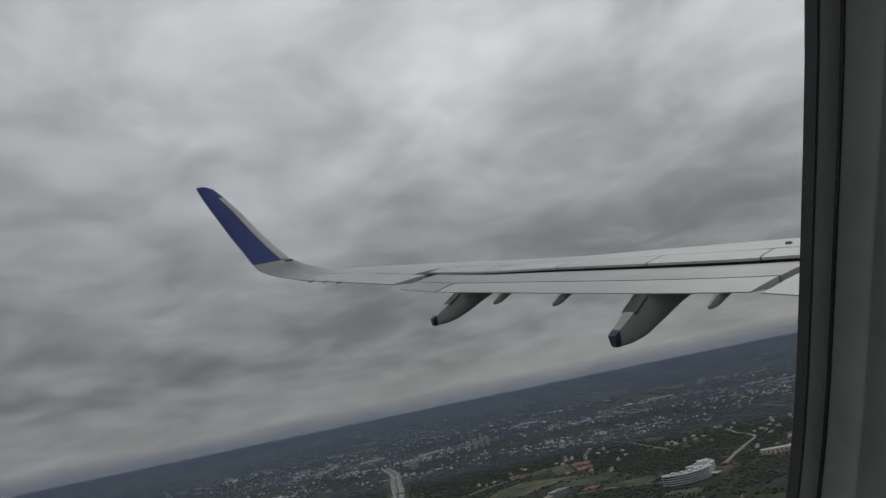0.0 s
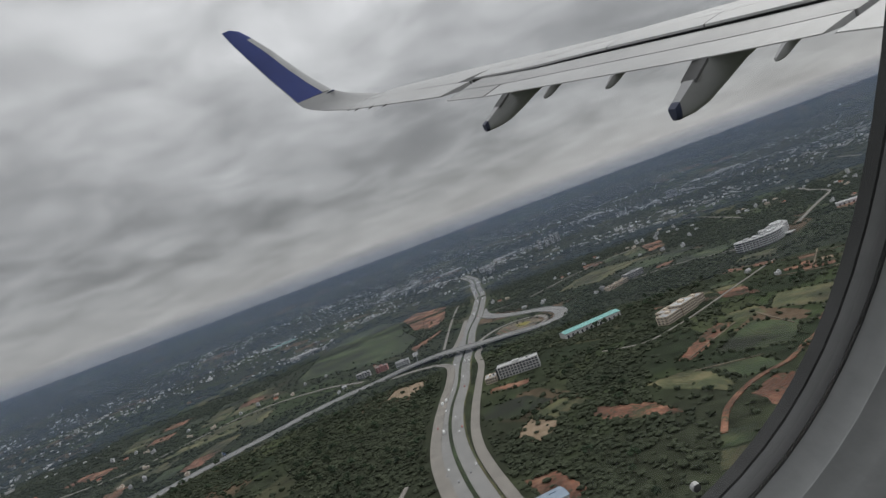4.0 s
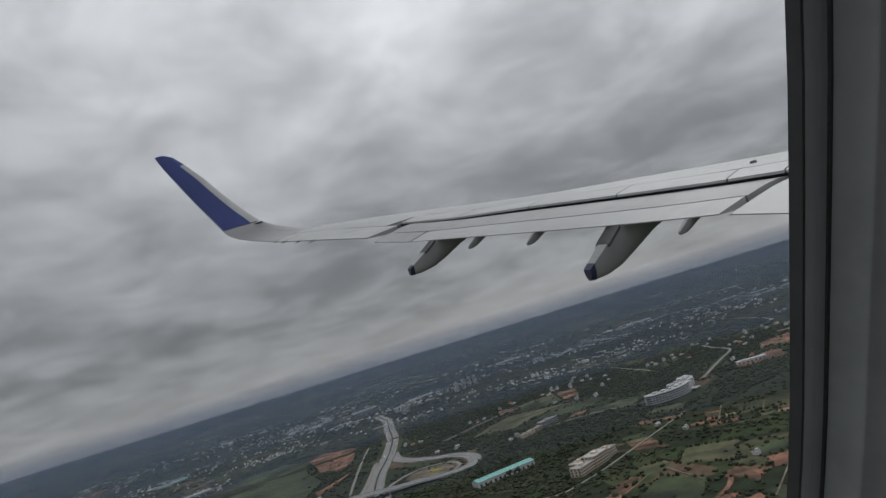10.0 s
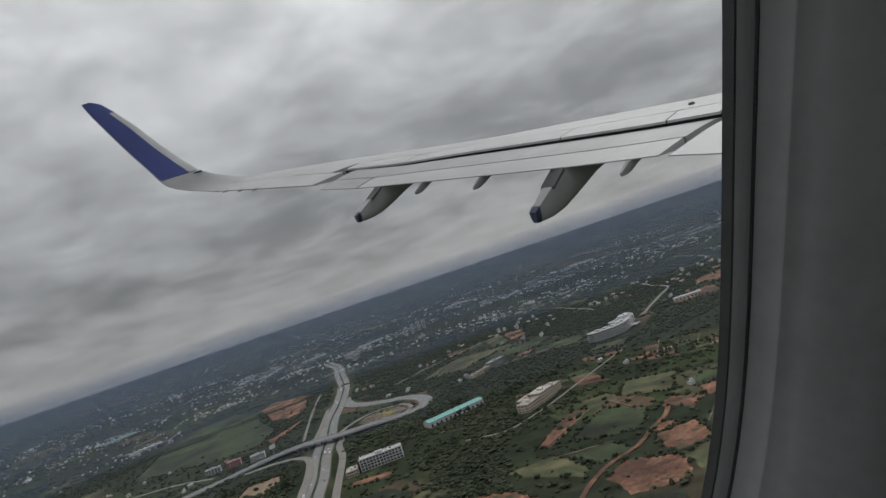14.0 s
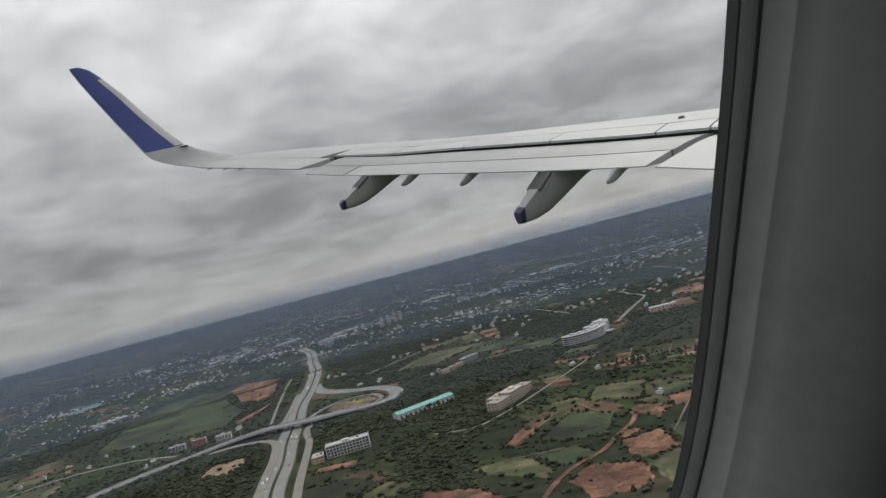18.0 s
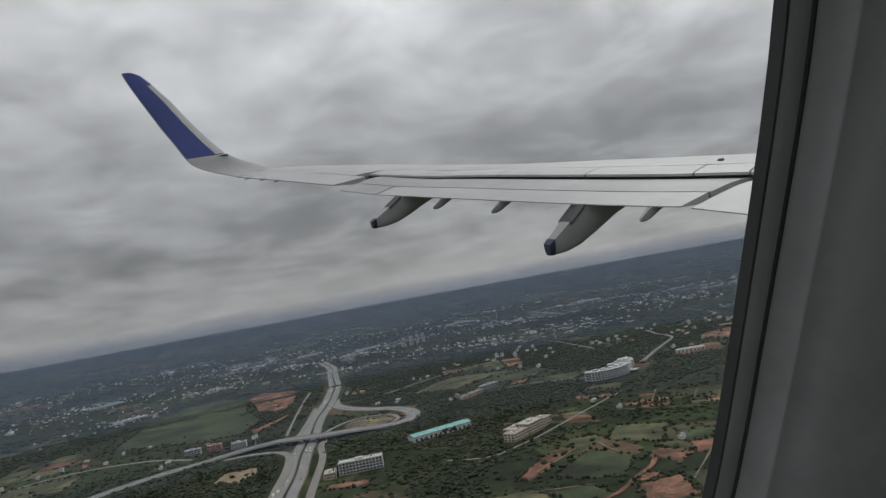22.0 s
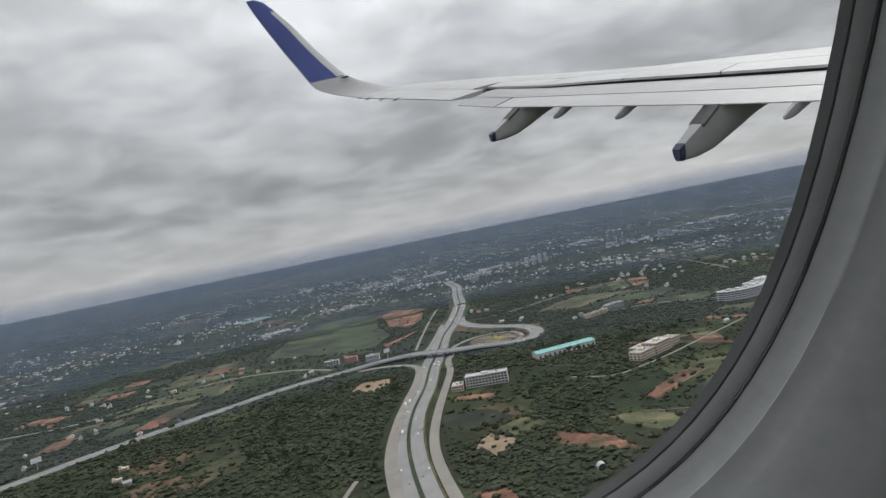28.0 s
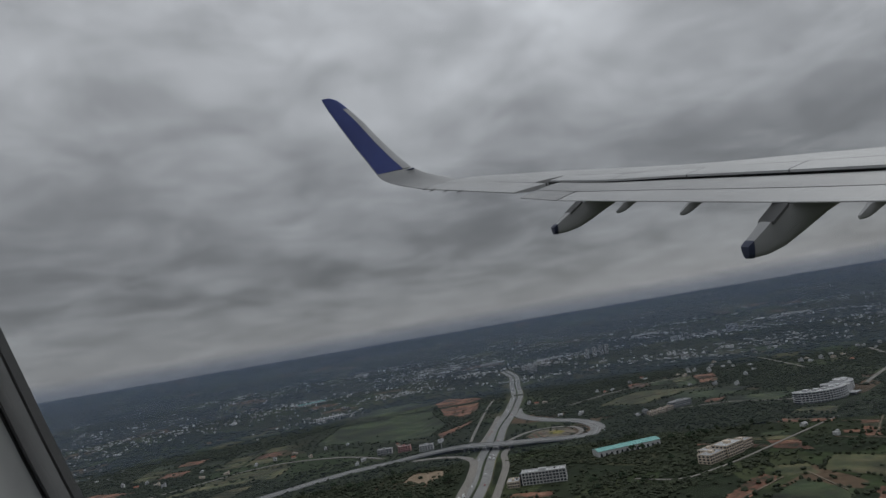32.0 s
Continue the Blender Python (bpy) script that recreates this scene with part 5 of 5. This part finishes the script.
TOWNS = ((60, 4600, 520, 560), (400, 3700, 330, 420), (300, 3300, 260, 260), (460, 2850, 120, 140), (700, 2760, 170, 260), (890, 2950, 200, 200), (120, 2540, 130, 120), (-300, 2950, 240, 260), (-130, 2150, 160, 110),
         (1500, 3440, 330, 260), (1450, 2800, 200, 200), (1620, 2640, 200, 160), (2080, 3000, 300, 300), (1300, 1980, 230, 230), (2350, 2450, 330, 480), (1900, 2200, 260, 220), (1000, 2100, 220, 150), (-900, 2600, 420, 300), (-1400, 3200, 500, 260),
         (-700, 4200, 600, 300), (1000, 4300, 700, 300), (2900, 3600, 600, 240), (2000, 4300, 600, 260), (-900, 1800, 220, 140), (600, 2200, 180, 90), (3000, 2400, 350, 220), (1700, 1500, 160, 120), (-200, 7200, 1800, 520), (2600, 6400, 2000, 560), (-2600, 6000, 1500, 360), (4600, 5200, 1500, 420), (1200, 5600, 1200, 420), (600, 9500, 3000, 420), (4000, 8000, 2500, 360))
places = [street(cx, cy, spread) for cx, cy, spread, count in TOWNS for i in range(int(count * 0.62))]
# hamlets strewn over the land between the towns
for i in range(560):
    a, reach = random.uniform(-0.95, 1.15), 2300 * math.exp(random.uniform(0, 2.9))
    for j in range(random.choice((2, 3, 5, 8, 12))):
        u, v = random.gauss(0, 70 + reach * 0.02), random.gauss(0, 24 + reach * 0.006)
        places.append(((reach + v) * math.sin(a) + u * math.cos(a), (reach + v) * math.cos(a) - u * math.sin(a)))
for level in places:
    x, y = far_plan(*level)
    shrink = max(0.58, math.hypot(x, y) / max(1.0, math.hypot(*level)))
    r = math.hypot(x, y)
    if r > 4650 or r < 900 or not free(x, y):
        continue
    w, d, h, t = random.uniform(3, 10), random.uniform(3, 8), random.choice((2.4, 2.6, 3.0, 3.2, 4.5, 6.0)), random.uniform(0, 3.14)
    if random.random() < 0.035:
        w, d, h = w * 3.2, d * 1.6, h + 3
    w, d, h = w * shrink, d * shrink, h * shrink
    z, k = land(x, y) - 1.0, len(far_v)
    c, s = math.cos(t), math.sin(t)
    for hz in (z, z + 1 + h):
        far_v += [(x + u * w / 2 * c - v * d / 2 * s, y + u * w / 2 * s + v * d / 2 * c, hz) for u, v in ((-1, -1), (1, -1), (1, 1), (-1, 1))]
    far_f += [tuple(k + q for q in f) for f in ((4, 5, 6, 7), (0, 1, 5, 4), (1, 2, 6, 5), (2, 3, 7, 6), (3, 0, 4, 7))]
far_mesh = bpy.data.meshes.new("far_houses")
far_mesh.from_pydata(far_v, [], far_f)
far_mesh.materials.append(FAR_WALL)
tagged(new("far_houses", far_mesh), "pale houses of far towns scattered among trees", "houses", kind="stuff")

# ---- trees ----
ICO_V, ICO_F = [], []
_b = bmesh.new()
bmesh.ops.create_icosphere(_b, subdivisions=1, radius=1.0)
ICO_V, ICO_F = np.array([v.co[:] for v in _b.verts]), np.array([[v.index for v in f.verts] for f in _b.faces])
_b.free()


def clumps(name, spots, mat, label, seed):
    """One mesh of many uneven leaf clumps: rows of x, y, z, wide, high."""
    rng = np.random.default_rng(seed)
    spots = np.array(spots)
    n, m = len(spots), len(ICO_V)
    turn = rng.uniform(0, 2 * np.pi, n)
    rad = rng.uniform(0.62, 1.25, (n, m, 1))
    v = ICO_V[None] * rad
    c, s = np.cos(turn)[:, None], np.sin(turn)[:, None]
    x, y = v[:, :, 0] * c - v[:, :, 1] * s, v[:, :, 0] * s + v[:, :, 1] * c
    pts = np.stack([x * spots[:, 3:4] + spots[:, 0:1], y * spots[:, 3:4] * rng.uniform(0.75, 1.25, (n, 1)) + spots[:, 1:2], v[:, :, 2] * spots[:, 4:5] + spots[:, 2:3]], -1).reshape(-1, 3)
    f = (ICO_F[None] + (np.arange(n) * m)[:, None, None]).reshape(-1, 3)
    me = bpy.data.meshes.new(name)
    me.from_pydata(pts.tolist(), [], f.tolist())
    me.materials.append(mat)
    return tagged(new(name, me), label, "trees", kind="stuff")


def tree(seed, height, label):
    rng = random.Random(seed)
    ob = thing("tree", Matrix(), label, "tree")
    bm = bmesh.new()
    lean = Vector((rng.uniform(-0.5, 0.5), rng.uniform(-0.5, 0.5), height * 0.5))
    rod((0, 0, -0.3), lean, 0.32, 0.2, 7, bm)
    tips = []
    for i in range(5):
        a = 2 * math.pi * i / 5 + rng.uniform(-0.4, 0.4)
        tip = lean + Vector((math.cos(a) * height * 0.26, math.sin(a) * height * 0.26, height * rng.uniform(0.12, 0.3)))
        rod(lean * rng.uniform(0.7, 1.0), tip, 0.14, 0.05, 5, bm)
        tips.append(tip)
    part("trunk", bm, BARK, ob)
    bm = bmesh.new()
    for tip in tips + [lean + Vector((0, 0, height * 0.36))]:
        for j in range(5):
            q = tip + Vector([rng.gauss(0, height * 0.085) for _ in range(3)])
            r = height * rng.uniform(0.07, 0.13)
            made = bmesh.ops.create_icosphere(bm, subdivisions=1, radius=r, matrix=Matrix.Translation(q))
            for v in made["verts"]:
                v.co = q + (v.co - q) * rng.uniform(0.65, 1.3)
    part("crown", bm, LEAF, ob)
    return ob


TREES = [tree(1, 9, "broad dark green tree"), tree(2, 12, "tall dark green tree with an open crown"), tree(3, 7, "low bushy dark green tree")]
WOODS = ([(420, 1150), (480, 1060), (600, 960), (630, 1060), (600, 1180), (500, 1160)], [(720, 900), (840, 1000), (1000, 1000), (960, 860), (850, 790), (720, 830)], [(-100, 1120), (60, 1130), (120, 1050), (70, 800), (0, 650), (-90, 700), (-160, 1000)],
         [(340, 1430), (420, 1250), (560, 1230), (540, 1310), (470, 1390), (380, 1600)], [(760, 1330), (900, 1500), (1000, 1400), (930, 1160), (850, 1080), (790, 1180)], [(238, 790), (281, 740), (294, 668), (253, 620), (190, 625)],
         [(240, 1010), (420, 1080), (480, 940), (330, 860), (280, 920)], [(440, 1700), (620, 1640), (820, 1660), (760, 1850), (500, 1850)], [(-340, 900), (-180, 900), (-200, 1080), (-320, 1040)])
rng = np.random.default_rng(5)
singles, woods, far = 0, [], []


def off_road(x, y):
    for line, half in ((main_line, 36), (cross_line, 17)):
        if min((p.x - x) ** 2 + (p.y - y) ** 2 for p in line) < half * half:
            return False
    return all((a - x) ** 2 + (b - y) ** 2 > 90 for a, b in homes) and not any(inside(x, y, k) for k in solid)


OPEN = ([(240, 420), (520, 400), (640, 560), (560, 780), (440, 745), (310, 720), (255, 600)], [(-200, 1280), (0, 1330), (110, 1400), (240, 1900), (-120, 1900), (-420, 1500)], [(470, 1380), (620, 1510), (780, 1340), (700, 1080), (600, 1170)], [(570, 780), (640, 890), (1040, 880), (900, 690), (700, 660)])


def wooded(x, y):
    if any(inside(x, y, w) for w in OPEN):
        return 0.10
    if any(inside(x, y, w) for w in WOODS):
        return 1.0
    v = noise.noise(Vector((x * 0.004, y * 0.004, 3.0))) + 0.6 * noise.noise(Vector((x * 0.013, y * 0.013, 7.0)))
    return min(1.0, max(0.10, 0.42 + 0.9 * v))


for i in range(150000):
    a, r = rng.uniform(-0.92, 1.12), math.sqrt(rng.uniform(0, 1)) ** 1.15 * 1950
    if r < 300:
        continue
    x, y = r * math.sin(a), r * math.cos(a)
    if rng.uniform() > wooded(x, y):
        continue
    if not free(x, y) and (rng.uniform() > 0.06 or not off_road(x, y)):
        continue
    size = rng.uniform(1.1, 2.4) if rng.uniform() < 0.6 else rng.uniform(2.0, 3.9)
    if singles < 290 and r < 1100 and rng.uniform() < 0.02:
        m = stand(x, y, rng.uniform(0, 360))
        if singles < 3:
            TREES[singles].matrix_basis = m
        else:
            copy_thing(TREES[int(rng.integers(3))], m)
        singles += 1
        continue
    woods.append((x, y, size * 0.45, size * 1.25, size * rng.uniform(0.45, 0.75)))
    if size > 2.9:
        woods.append((x + rng.uniform(-3, 3), y + rng.uniform(-3, 3), size * 0.8, size * 0.65, size * 0.45))
clumps("woodland", woods, LEAF_STUFF, "dark green scrub woodland of small trees", 11)
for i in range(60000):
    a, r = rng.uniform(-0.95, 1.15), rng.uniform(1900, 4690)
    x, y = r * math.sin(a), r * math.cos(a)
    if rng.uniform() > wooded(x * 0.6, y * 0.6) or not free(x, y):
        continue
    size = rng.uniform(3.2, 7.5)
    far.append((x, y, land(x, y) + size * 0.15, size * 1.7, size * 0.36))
clumps("far_woods", far, LEAF_HAZED, "far dark woods towards the horizon, tinted blue for haze", 12)
# hedges along field edges
hedge = []
for x0, x1, y0, y1, poly in taken[:60]:
    for (ax, ay), (bx, by) in zip(poly, poly[1:] + poly[:1]):
        n = int(math.hypot(bx - ax, by - ay) / 6)
        for i in range(n):
            if rng.uniform() < 0.55:
                f, s = i / n, rng.uniform(1.4, 3.2)
                hedge.append((ax + (bx - ax) * f + rng.uniform(-2, 2), ay + (by - ay) * f + rng.uniform(-2, 2), s * 0.5, s, s))
hedge = [h for h in hedge if math.hypot(h[0], h[1]) < 1900]
clumps("hedges", hedge, LEAF_STUFF, "dark green hedges along field edges", 13)


# ---- vehicles ----
def car(paint, label, long=4.3, high=1.5, kind="car"):
    ob = thing(kind, Matrix(), label, kind)
    if kind == "car":
        prof = ((-long / 2, 0.35), (-long / 2, 0.9), (-long * 0.38, 1.0), (-long * 0.22, high), (long * 0.12, high), (long * 0.28, 0.98), (long / 2, 0.8), (long / 2, 0.35))
    else:
        prof = ((-long / 2, 0.5), (-long / 2, high), (long * 0.3, high), (long * 0.32, high * 0.8), (long / 2 - 0.1, high * 0.78), (long / 2, 0.5))
    part("body", loft([[(x, y, z) for x, z in prof] for y in (-0.85, 0.85)] if kind == "car" else [[(x, y, z) for x, z in prof] for y in (-1.2, 1.2)]), paint, ob)
    for x in (-long * 0.3, long * 0.3):
        for y in (-0.8, 0.8):
            part("wheel", rod((x, y - 0.12, 0.33), (x, y + 0.12, 0.33), 0.33, 0.33, 10), TYRE, ob)
    return ob


CARS = [car(CAR_PAINTS[0], "white car on the highway"), car(CAR_PAINTS[1], "grey car on the highway"), car(CAR_PAINTS[3], "red car on the highway"), car(CAR_PAINTS[0], "white lorry on the highway", 8.5, 3.2, "lorry")]
count = 0
for lane in (-15, -11, -7, 7, 11, 15):
    line = offset_line(main_line, lane)
    i = random.randint(3, 9)
    while i < len(line) - 40 and line[i].y < 2200:
        p, q = line[i], line[i + 1]
        m = Matrix.Translation((p.x, p.y, 0.36 + land(p.x, p.y))) @ Matrix.Rotation(math.atan2(q.y - p.y, q.x - p.x) + (math.pi if lane < 0 else 0), 4, "Z")
        if count < 4:
            CARS[count].matrix_basis = m
        else:
            copy_thing(random.choices(CARS, (5, 3, 1, 2))[0], m)
        count += 1
        i += random.randint(6, 22)
